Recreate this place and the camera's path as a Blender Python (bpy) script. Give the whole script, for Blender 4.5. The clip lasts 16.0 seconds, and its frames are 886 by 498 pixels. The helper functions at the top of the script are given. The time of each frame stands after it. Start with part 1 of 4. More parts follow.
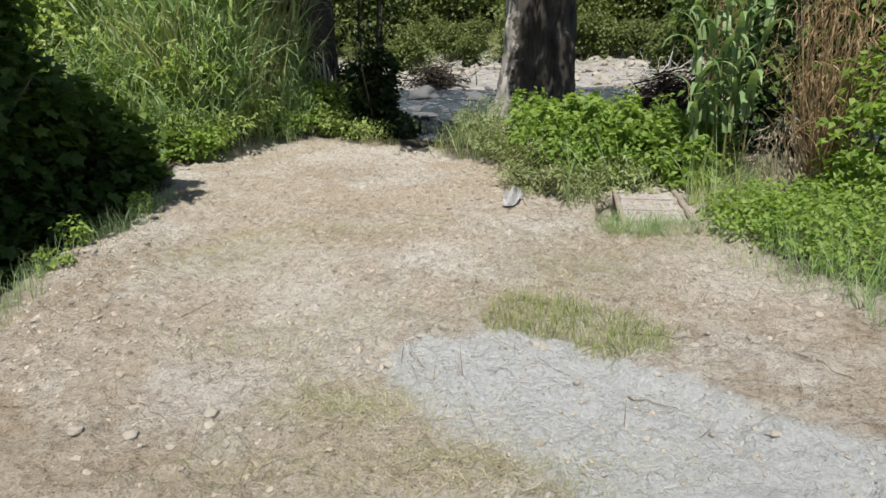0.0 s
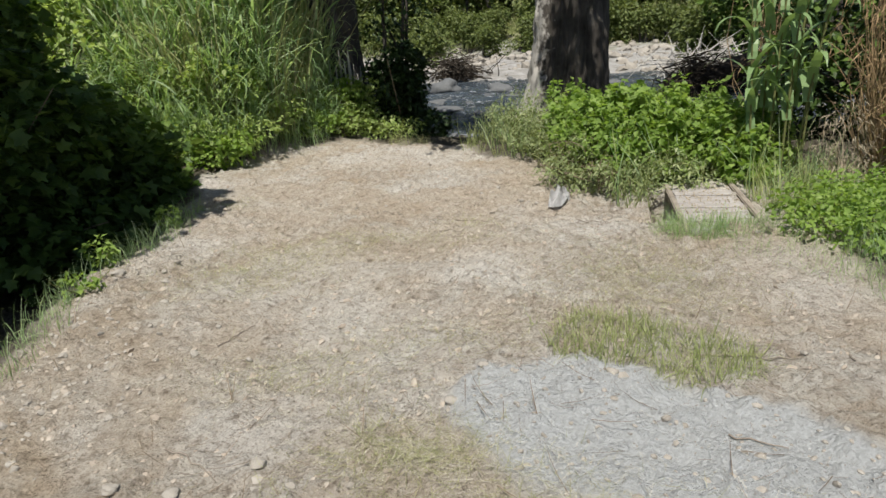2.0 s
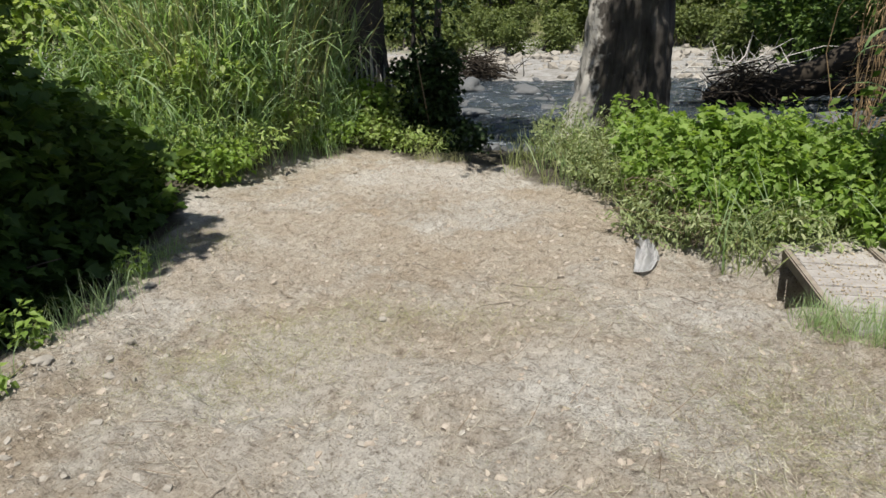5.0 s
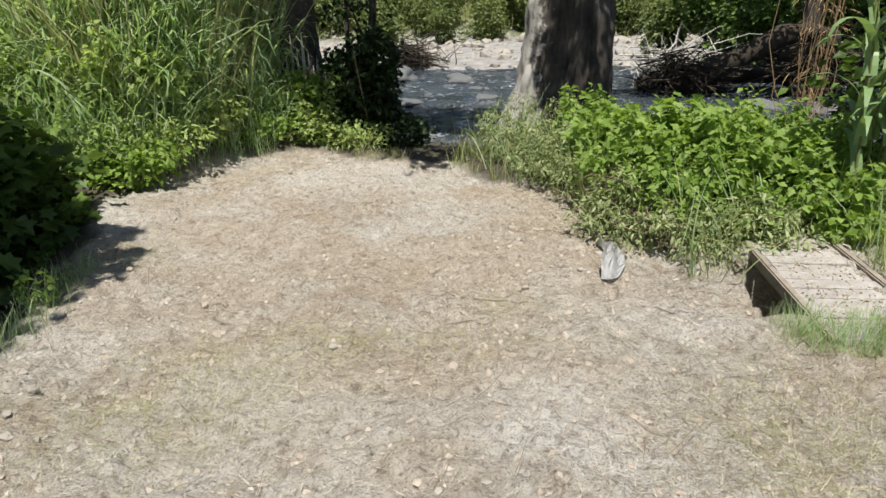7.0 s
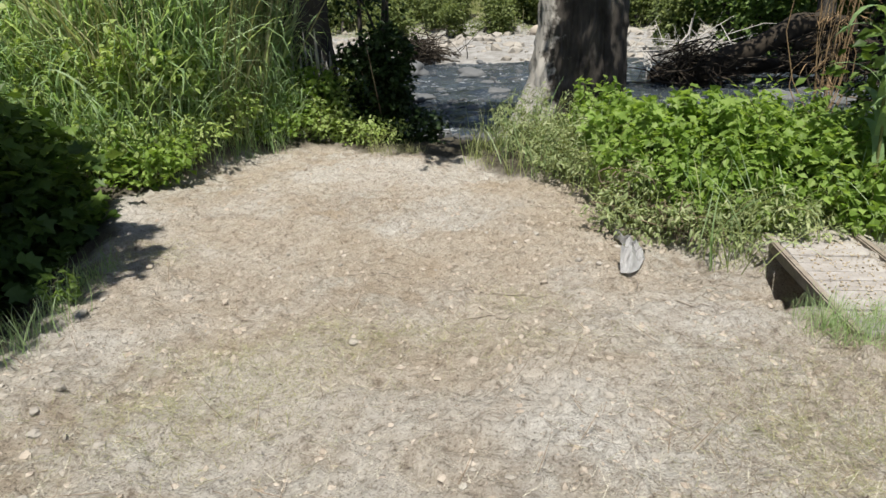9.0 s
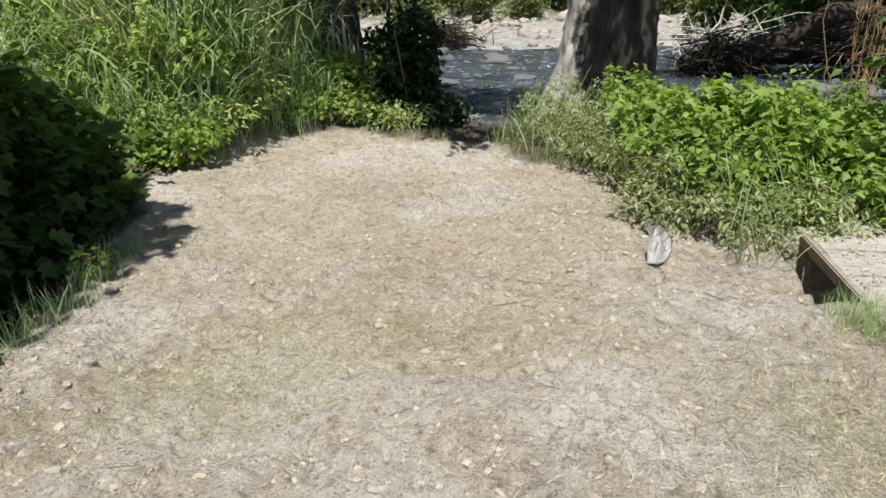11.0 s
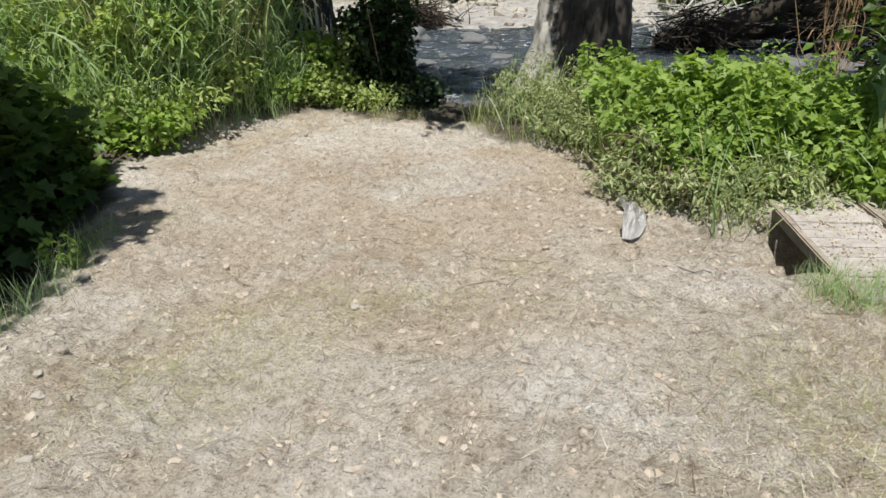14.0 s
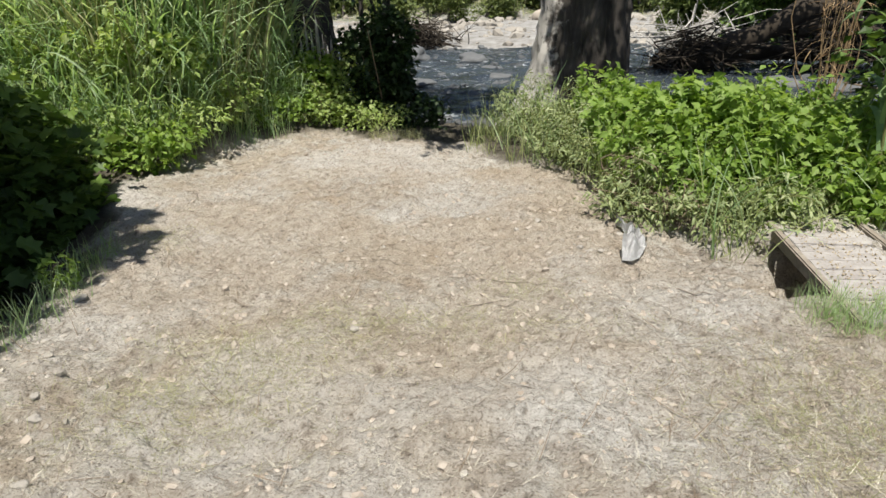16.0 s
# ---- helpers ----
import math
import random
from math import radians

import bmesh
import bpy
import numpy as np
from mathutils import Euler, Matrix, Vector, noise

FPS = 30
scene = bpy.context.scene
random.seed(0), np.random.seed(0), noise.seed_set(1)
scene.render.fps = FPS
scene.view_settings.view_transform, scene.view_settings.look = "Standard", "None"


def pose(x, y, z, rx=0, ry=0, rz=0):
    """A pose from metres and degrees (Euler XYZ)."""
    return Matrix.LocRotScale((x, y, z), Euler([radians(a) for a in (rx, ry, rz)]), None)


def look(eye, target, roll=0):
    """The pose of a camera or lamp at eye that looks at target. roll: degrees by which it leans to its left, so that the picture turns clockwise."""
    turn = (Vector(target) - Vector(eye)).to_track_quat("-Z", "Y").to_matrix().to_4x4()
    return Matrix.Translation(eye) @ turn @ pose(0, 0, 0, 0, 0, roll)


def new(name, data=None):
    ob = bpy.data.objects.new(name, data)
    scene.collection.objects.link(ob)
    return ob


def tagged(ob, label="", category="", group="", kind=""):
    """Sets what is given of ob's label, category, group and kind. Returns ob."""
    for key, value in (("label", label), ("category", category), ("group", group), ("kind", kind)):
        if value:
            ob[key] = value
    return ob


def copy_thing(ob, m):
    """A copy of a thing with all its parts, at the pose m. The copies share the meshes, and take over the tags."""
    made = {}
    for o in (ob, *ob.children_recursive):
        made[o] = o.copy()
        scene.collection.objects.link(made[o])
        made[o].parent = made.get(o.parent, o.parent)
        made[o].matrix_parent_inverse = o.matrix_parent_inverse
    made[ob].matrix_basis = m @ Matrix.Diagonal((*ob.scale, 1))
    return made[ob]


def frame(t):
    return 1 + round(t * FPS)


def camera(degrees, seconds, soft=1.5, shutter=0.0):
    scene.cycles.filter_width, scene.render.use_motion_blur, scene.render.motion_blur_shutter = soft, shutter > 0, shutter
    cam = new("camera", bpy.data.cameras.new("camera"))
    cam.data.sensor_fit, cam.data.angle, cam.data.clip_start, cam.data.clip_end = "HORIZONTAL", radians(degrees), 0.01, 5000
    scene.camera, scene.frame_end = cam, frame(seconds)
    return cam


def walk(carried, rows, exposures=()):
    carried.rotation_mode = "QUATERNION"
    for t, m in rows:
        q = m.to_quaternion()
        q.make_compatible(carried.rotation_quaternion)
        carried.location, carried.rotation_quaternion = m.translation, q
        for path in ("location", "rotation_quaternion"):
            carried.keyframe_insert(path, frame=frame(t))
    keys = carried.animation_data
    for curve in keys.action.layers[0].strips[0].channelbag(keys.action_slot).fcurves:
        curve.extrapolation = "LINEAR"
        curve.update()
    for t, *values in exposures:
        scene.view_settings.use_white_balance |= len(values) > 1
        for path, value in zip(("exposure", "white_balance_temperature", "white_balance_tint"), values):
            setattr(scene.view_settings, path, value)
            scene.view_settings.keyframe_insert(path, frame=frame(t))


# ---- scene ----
cam = camera(65.7, 16.0, soft=1.5)
PATH = [
    (0, (1.509, -0.276, 1.485), (1.13, 1.588, 0.868), -1.2),
    (0.5, (1.543, -0.262, 1.475), (1.065, 1.56, 0.804), -3.4),
    (1, (1.523, -0.182, 1.45), (0.981, 1.552, 0.613), -6.3),
    (1.5, (1.411, -0.062, 1.489), (0.965, 1.805, 0.927), -2.4),
    (2, (1.276, 0.04, 1.505), (0.834, 1.883, 0.868), -3.6),
    (2.5, (1.217, 0.156, 1.485), (0.797, 1.99, 0.808), -1.8),
    (3, (1.194, 0.48, 1.493), (0.674, 2.329, 0.936), -2.2),
    (3.2, (1.188, 0.607, 1.484), (0.645, 2.443, 0.907), -2.4),
    (5.3, (0.626, 1.499, 1.527), (0.17, 3.333, 0.875), -1.2),
    (5.5, (0.597, 1.596, 1.516), (0.087, 3.426, 0.89), -1.2),
    (6, (0.599, 1.708, 1.51), (0.212, 3.563, 0.87), -2.3),
    (6.5, (0.557, 1.704, 1.538), (0.219, 3.583, 0.94), -1.7),
    (7, (0.514, 1.731, 1.522), (0.243, 3.59, 0.836), -1.1),
    (7.5, (0.5, 1.735, 1.527), (0.264, 3.571, 0.771), -3.1),
    (8, (0.487, 1.729, 1.531), (0.218, 3.591, 0.853), -3.0),
    (8.5, (0.477, 1.732, 1.53), (0.2, 3.582, 0.821), -1.6),
    (9, (0.48, 1.73, 1.525), (0.175, 3.579, 0.825), -2.0),
    (11.5, (0.443, 1.723, 1.52), (0.078, 3.545, 0.779), -1.2),
    (12, (0.468, 1.725, 1.517), (0.142, 3.555, 0.78), -1.7),
    (12.5, (0.471, 1.721, 1.526), (0.131, 3.551, 0.793), -1.6),
    (13, (0.468, 1.718, 1.522), (0.128, 3.55, 0.796), -1.7),
    (13.5, (0.481, 1.724, 1.517), (0.167, 3.555, 0.775), -2.2),
    (14, (0.477, 1.733, 1.506), (0.171, 3.547, 0.721), -1.9),
    (14.5, (0.485, 1.749, 1.502), (0.244, 3.567, 0.704), -1.7),
    (15, (0.47, 1.753, 1.512), (0.217, 3.58, 0.739), -1.5),
    (15.5, (0.462, 1.744, 1.518), (0.143, 3.568, 0.765), -1.7),
    (16, (0.471, 1.744, 1.523), (0.167, 3.578, 0.785), -1.7),
]
EXPOSURES = [(0, 0.57), (0.5, 0.57), (1, 0.42), (1.5, 0.45), (2, 0.46), (2.5, 0.55), (3, 0.46), (5.5, 0.58), (6, 0.71), (7, 0.72), (8, 0.65), (9, 0.68), (11.5, 0.74), (12.5, 0.74), (14, 0.70), (16, 0.72)]
walk(cam, [(t, look(e, g, r)) for t, e, g, r in PATH], EXPOSURES)

# ---- light: high summer sun from behind, clear sky ----
TO_SUN = Vector((0.05, -0.42, 1.0)).normalized()
world = bpy.data.worlds.new("world")
scene.world = world
world.use_nodes = True
wn = world.node_tree
sky = wn.nodes.new("ShaderNodeTexSky")
sky.sky_type = "NISHITA"
sky.sun_disc = False
sky.sun_elevation = math.asin(TO_SUN.z)
sky.sun_rotation = math.atan2(TO_SUN.x, TO_SUN.y)
wn.links.new(sky.outputs[0], wn.nodes["Background"].inputs[0])
wn.nodes["Background"].inputs[1].default_value = 0.055
sun_data = bpy.data.lights.new("sun", "SUN")
sun_data.energy = 4.6
sun_data.angle = radians(0.53)
sun_data.color = (1.0, 0.95, 0.86)
sun = new("sun", sun_data)
sun.matrix_world = look(TO_SUN * 60, (0, 0, 0))


# ---- materials ----
def nodes_of(name):
    m = bpy.data.materials.new(name)
    m.use_nodes = True
    nt = m.node_tree
    return m, nt, nt.nodes["Principled BSDF"]


def add(nt, kind, **ins):
    n = nt.nodes.new(kind)
    for k, v in ins.items():
        n.inputs[k.replace("_", " ")].default_value = v
    return n


def ramp(nt, src, stops):
    r = nt.nodes.new("ShaderNodeValToRGB")
    while len(r.color_ramp.elements) < len(stops):
        r.color_ramp.elements.new(0.5)
    for e, (p, c) in zip(r.color_ramp.elements, stops):
        e.position, e.color = p, (*c, 1)
    nt.links.new(src, r.inputs[0])
    return r.outputs[0]


def noise_tex(nt, scale, detail=4.0, rough=0.55, coord="Object", dist=0.0):
    tc = nt.nodes.new("ShaderNodeTexCoord")
    n = add(nt, "ShaderNodeTexNoise", Scale=scale, Detail=detail, Roughness=rough, Distortion=dist)
    nt.links.new(tc.outputs[coord], n.inputs["Vector"])
    return n.outputs["Fac"]


def mix(nt, fac, a, b, mode="MIX"):
    m = nt.nodes.new("ShaderNodeMix")
    m.data_type, m.blend_type = "RGBA", mode
    for sock, v in ((m.inputs[0], fac), (m.inputs[6], a), (m.inputs[7], b)):
        if isinstance(v, bpy.types.NodeSocket):
            nt.links.new(v, sock)
        elif isinstance(v, (int, float)):
            sock.default_value = v
        else:
            sock.default_value = (*v, 1)
    return m.outputs[2]


def bump(nt, bsdf, height, strength, dist):
    b = add(nt, "ShaderNodeBump", Strength=strength, Distance=dist)
    nt.links.new(height, b.inputs["Height"])
    nt.links.new(b.outputs[0], bsdf.inputs["Normal"])


def island_random(nt):
    return nt.nodes.new("ShaderNodeNewGeometry").outputs["Random Per Island"]


def leaf_material(name, dark, mid, light, through_light=0.35, rough=0.5):
    m, nt, b = nodes_of(name)
    rnd = island_random(nt)
    col = ramp(nt, rnd, [(0.0, dark), (0.5, mid), (1.0, light)])
    col = mix(nt, 0.35, col, ramp(nt, noise_tex(nt, 3.0, 3), [(0.3, dark), (0.7, light)]))
    b.inputs["Roughness"].default_value = rough
    b.inputs["Specular IOR Level"].default_value = 0.3
    nt.links.new(col, b.inputs["Base Color"])
    tr = nt.nodes.new("ShaderNodeBsdfTranslucent")
    nt.links.new(mix(nt, 1.0, col, (1.0, 1.0, 0.55), "MULTIPLY"), tr.inputs[0])
    mx = nt.nodes.new("ShaderNodeMixShader")
    mx.inputs[0].default_value = through_light
    nt.links.new(b.outputs[0], mx.inputs[1])
    nt.links.new(tr.outputs[0], mx.inputs[2])
    nt.links.new(mx.outputs[0], nt.nodes["Material Output"].inputs[0])
    return m


def plain_material(name, stops, scale=8.0, rough=0.9, bump_scale=40.0, bump_m=0.004, by_island=0.0, metal=0.0):
    m, nt, b = nodes_of(name)
    col = ramp(nt, noise_tex(nt, scale, 6, 0.62), stops)
    fine = noise_tex(nt, bump_scale, 5, 0.6)
    col = mix(nt, 0.3, col, ramp(nt, fine, [(0.3, stops[0][1]), (0.75, stops[-1][1])]))
    if by_island:
        col = mix(nt, by_island, col, ramp(nt, island_random(nt), [(0.0, stops[0][1]), (1.0, stops[-1][1])]))
    nt.links.new(col, b.inputs["Base Color"])
    b.inputs["Roughness"].default_value = rough
    b.inputs["Metallic"].default_value = metal
    b.inputs["Specular IOR Level"].default_value = 0.25
    bump(nt, b, fine, 0.6, bump_m)
    return m


def ground_material():
    m, nt, b = nodes_of("ground")

    def mask(name):
        a = nt.nodes.new("ShaderNodeAttribute")
        a.attribute_name = name
        return a.outputs["Fac"]
    fine = noise_tex(nt, 55, 6, 0.7)
    mid = noise_tex(nt, 7, 5, 0.6)
    big = noise_tex(nt, 1.3, 4, 0.55, dist=0.4)
    grit = noise_tex(nt, 85, 6, 0.75)
    lump = noise_tex(nt, 20, 7, 0.7)
    dirt = ramp(nt, mid, [(0.3, (0.30, 0.235, 0.17)), (0.45, (0.43, 0.365, 0.29)), (0.58, (0.49, 0.435, 0.36)), (0.7, (0.58, 0.53, 0.455))])
    dirt = mix(nt, ramp(nt, big, [(0.44, (0, 0, 0)), (0.58, (0.75, 0.75, 0.75))]), dirt, (0.40, 0.31, 0.215))
    pale = noise_tex(nt, 0.55, 5, 0.6, dist=0.8)
    dirt = mix(nt, ramp(nt, pale, [(0.42, (0, 0, 0)), (0.60, (0.7, 0.7, 0.7))]), dirt, (0.60, 0.55, 0.485))
    gravel = ramp(nt, fine, [(0.3, (0.40, 0.385, 0.355)), (0.5, (0.53, 0.515, 0.48)), (0.75, (0.66, 0.645, 0.605))])
    # soil under the plants; its dark tone also carries ditch and path shade
    shaded_soil = ramp(nt, fine, [(0.3, (0.06, 0.05, 0.034)), (0.7, (0.16, 0.135, 0.095))])
    bar = ramp(nt, noise_tex(nt, 2.2, 8, 0.75), [(0.3, (0.22, 0.195, 0.16)), (0.55, (0.38, 0.35, 0.31)), (0.75, (0.52, 0.49, 0.45))])
    grass = ramp(nt, noise_tex(nt, 0.5, 8, 0.7), [(0.3, (0.06, 0.08, 0.022)), (0.55, (0.15, 0.16, 0.055)), (0.75, (0.32, 0.26, 0.15))])
    brown = ramp(nt, noise_tex(nt, 3.2, 6, 0.65, dist=0.5), [(0.35, (0.40, 0.315, 0.225)), (0.65, (0.50, 0.42, 0.325))])
    dirt = mix(nt, mask("brown"), dirt, mix(nt, 0.72, dirt, brown))
    dirt = mix(nt, mask("dusty"), dirt, mix(nt, 0.6, dirt, (0.66, 0.61, 0.54)))
    # crumbs, and painted shade in cracks and pits, vary the colour at two sizes
    dirt = mix(nt, 1.0, dirt, (1.31, 1.31, 1.31), "MULTIPLY")
    dirt = mix(nt, 1.0, dirt, ramp(nt, lump, [(0.34, (0.50, 0.47, 0.44)), (0.45, (0.84, 0.83, 0.82)), (0.62, (1, 1, 1))]), "MULTIPLY")
    dirt = mix(nt, 1.0, dirt, ramp(nt, grit, [(0.36, (0.32, 0.29, 0.26)), (0.44, (0.80, 0.79, 0.77)), (0.55, (0.92, 0.92, 0.91)), (0.66, (1, 1, 1))]), "MULTIPLY")
    col = mix(nt, mask("gravel"), dirt, gravel)
    col = mix(nt, mask("shaded_soil"), col, shaded_soil)
    col = mix(nt, mask("bar"), col, bar)
    col = mix(nt, mask("far_grass"), col, grass)
    col = mix(nt, 1.0, col, (0.89, 0.945, 1.02), "MULTIPLY")
    nt.links.new(col, b.inputs["Base Color"])
    b.inputs["Roughness"].default_value = 0.95
    b.inputs["Specular IOR Level"].default_value = 0.15
    hgt = nt.nodes.new("ShaderNodeMath")
    hgt.operation = "MULTIPLY_ADD"
    hgt.inputs[1].default_value = 0.35
    nt.links.new(fine, hgt.inputs[0])
    nt.links.new(lump, hgt.inputs[2])
    bump(nt, b, hgt.outputs[0], 1.0, 0.055)
    return m


def water_material():
    m, nt, b = nodes_of("river_water")
    tc = nt.nodes.new("ShaderNodeTexCoord")
    mp = add(nt, "ShaderNodeMapping")
    mp.inputs["Scale"].default_value = (0.9, 1.2, 1.0)
    nt.links.new(tc.outputs["Object"], mp.inputs[0])
    n = add(nt, "ShaderNodeTexNoise", Scale=2.6, Detail=9.0, Roughness=0.74, Distortion=0.9)
    nt.links.new(mp.outputs[0], n.inputs["Vector"])
    foam = ramp(nt, n.outputs["Fac"], [(0.57, (0, 0, 0)), (0.70, (1, 1, 1))])
    deep = ramp(nt, noise_tex(nt, 0.9, 5), [(0.3, (0.035, 0.045, 0.055)), (0.7, (0.10, 0.125, 0.15))])
    col = mix(nt, foam, deep, (0.74, 0.77, 0.78))
    nt.links.new(col, b.inputs["Base Color"])
    nt.links.new(ramp(nt, foam, [(0.0, (0.12,) * 3), (1.0, (0.7,) * 3)]), b.inputs["Roughness"])
    bump(nt, b, n.outputs["Fac"], 1.0, 0.3)
    return m


def bark_material(name, stops, ridge=9.0, sun_flank=None):
    m, nt, b = nodes_of(name)
    tc = nt.nodes.new("ShaderNodeTexCoord")
    mp = add(nt, "ShaderNodeMapping")
    mp.inputs["Scale"].default_value = (1.0, 1.0, 0.16)
    nt.links.new(tc.outputs["Object"], mp.inputs[0])
    n = add(nt, "ShaderNodeTexNoise", Scale=ridge, Detail=7.0, Roughness=0.65, Distortion=0.5)
    nt.links.new(mp.outputs[0], n.inputs["Vector"])
    col = ramp(nt, n.outputs["Fac"], stops)
    col = mix(nt, 0.35, col, ramp(nt, noise_tex(nt, 5, 5), [(0.3, stops[0][1]), (0.7, stops[-1][1])]))
    if sun_flank:
        # sunlight painted on one flank as a pale tone, ragged at its border
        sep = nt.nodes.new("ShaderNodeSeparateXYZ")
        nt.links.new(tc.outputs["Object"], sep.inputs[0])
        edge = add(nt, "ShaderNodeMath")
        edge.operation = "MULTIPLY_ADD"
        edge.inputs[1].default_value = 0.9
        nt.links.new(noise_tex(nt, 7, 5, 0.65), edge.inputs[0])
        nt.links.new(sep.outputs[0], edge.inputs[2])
        col = mix(nt, ramp(nt, edge.outputs[0], [(0.02, (0.9, 0.9, 0.9)), (0.16, (0, 0, 0))]), col, sun_flank)
    nt.links.new(col, b.inputs["Base Color"])
    b.inputs["Roughness"].default_value = 0.92
    bump(nt, b, n.outputs["Fac"], 0.9, 0.05)
    return m


GROUND = ground_material()
WATER = water_material()
# near-black bark tone also carries the shade on the trunks
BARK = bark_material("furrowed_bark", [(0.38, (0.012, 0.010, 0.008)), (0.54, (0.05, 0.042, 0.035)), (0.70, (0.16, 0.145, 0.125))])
# same bark, with the sunlit flank painted pale
SUN_FLANK_BARK = bark_material("sun_flank_bark", [(0.38, (0.012, 0.010, 0.008)), (0.54, (0.05, 0.042, 0.035)), (0.70, (0.16, 0.145, 0.125))], 9.0, (0.50, 0.48, 0.44))
# for bare branches, and for the sun strips laid on the left trunk
PALE_BARK = bark_material("pale_bark", [(0.3, (0.28, 0.26, 0.23)), (0.7, (0.62, 0.60, 0.56))], 14)
TWIG = plain_material("dry_twig", [(0.3, (0.10, 0.075, 0.05)), (0.7, (0.27, 0.21, 0.15))], 20, by_island=0.5)
STEM = plain_material("green_stem", [(0.3, (0.08, 0.10, 0.03)), (0.7, (0.20, 0.20, 0.08))], 12)
# colour darkened to hold the shade lying on the river driftwood
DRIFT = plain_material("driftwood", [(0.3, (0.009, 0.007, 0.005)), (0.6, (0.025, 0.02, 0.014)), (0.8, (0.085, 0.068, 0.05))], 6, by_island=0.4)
STONE = plain_material("pale_stone", [(0.3, (0.21, 0.19, 0.16)), (0.55, (0.30, 0.275, 0.24)), (0.8, (0.41, 0.385, 0.345))], 9, by_island=0.45)
CLOD = plain_material("dry_clod", [(0.3, (0.26, 0.215, 0.17)), (0.55, (0.345, 0.30, 0.25)), (0.8, (0.43, 0.385, 0.33))], 12, by_island=0.5)
BOULDER = plain_material("river_boulder", [(0.3, (0.04, 0.044, 0.047)), (0.55, (0.085, 0.09, 0.095)), (0.8, (0.19, 0.195, 0.195))], 2.5, 0.7, 20, 0.02, 0.4)
STRAW = plain_material("dry_straw", [(0.3, (0.17, 0.15, 0.09)), (0.5, (0.42, 0.38, 0.27)), (0.75, (0.76, 0.72, 0.60))], 6, by_island=0.8)
RUST = plain_material("rusty_dead_brush", [(0.3, (0.11, 0.065, 0.032)), (0.55, (0.25, 0.15, 0.075)), (0.8, (0.45, 0.33, 0.19))], 6, by_island=0.8)
HUSK = plain_material("dead_leaves", [(0.3, (0.20, 0.15, 0.095)), (0.55, (0.35, 0.285, 0.195)), (0.8, (0.50, 0.44, 0.34))], 8, by_island=0.8)
BOARD = plain_material("weathered_board", [(0.3, (0.22, 0.20, 0.185)), (0.55, (0.33, 0.31, 0.295)), (0.8, (0.45, 0.435, 0.42))], 9, 0.85, 60, 0.003)
BEAM = plain_material("weathered_beam", [(0.3, (0.16, 0.13, 0.105)), (0.6, (0.27, 0.235, 0.195)), (0.8, (0.36, 0.325, 0.28))], 9, 0.9, 50, 0.003)
SCRAP = plain_material("grey_plastic", [(0.3, (0.40, 0.40, 0.40)), (0.6, (0.54, 0.54, 0.54)), (0.8, (0.68, 0.68, 0.675))], 14, 0.6, 60, 0.002)
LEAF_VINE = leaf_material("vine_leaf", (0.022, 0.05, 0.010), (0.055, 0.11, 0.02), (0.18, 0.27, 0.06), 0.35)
LEAF_HERB = leaf_material("herb_leaf", (0.13, 0.22, 0.04), (0.25, 0.39, 0.08), (0.40, 0.53, 0.16), 0.58)
LEAF_LOW = leaf_material("low_weed_leaf", (0.20, 0.30, 0.07), (0.36, 0.48, 0.14), (0.54, 0.62, 0.28), 0.55)
LEAF_WEED = leaf_material("grey_weed_leaf", (0.13, 0.18, 0.07), (0.25, 0.32, 0.13), (0.46, 0.50, 0.28), 0.4)
# near-black leaf colour stands for the deep shade on these shrubs
LEAF_SHADED = leaf_material("shaded_shrub_leaf", (0.012, 0.025, 0.008), (0.022, 0.045, 0.012), (0.045, 0.08, 0.02), 0.2)
LEAF_POPLAR = leaf_material("poplar_leaf", (0.045, 0.085, 0.018), (0.09, 0.15, 0.03), (0.16, 0.23, 0.05), 0.3)
LEAF_FAR = leaf_material("far_shrub_leaf", (0.06, 0.09, 0.03), (0.13, 0.18, 0.055), (0.25, 0.29, 0.10), 0.4)
LEAF_REED = leaf_material("reed_leaf", (0.13, 0.22, 0.09), (0.20, 0.31, 0.13), (0.31, 0.42, 0.20), 0.35, 0.4)
BLADE = leaf_material("grass_blade", (0.17, 0.30, 0.11), (0.33, 0.48, 0.23), (0.56, 0.66, 0.44), 0.6)
BLADE_TURF = leaf_material("turf_blade", (0.18, 0.23, 0.08), (0.32, 0.38, 0.15), (0.50, 0.53, 0.28), 0.45)
BLADE_DRY = leaf_material("drying_grass_blade", (0.19, 0.23, 0.09), (0.32, 0.34, 0.17), (0.52, 0.49, 0.30), 0.4)


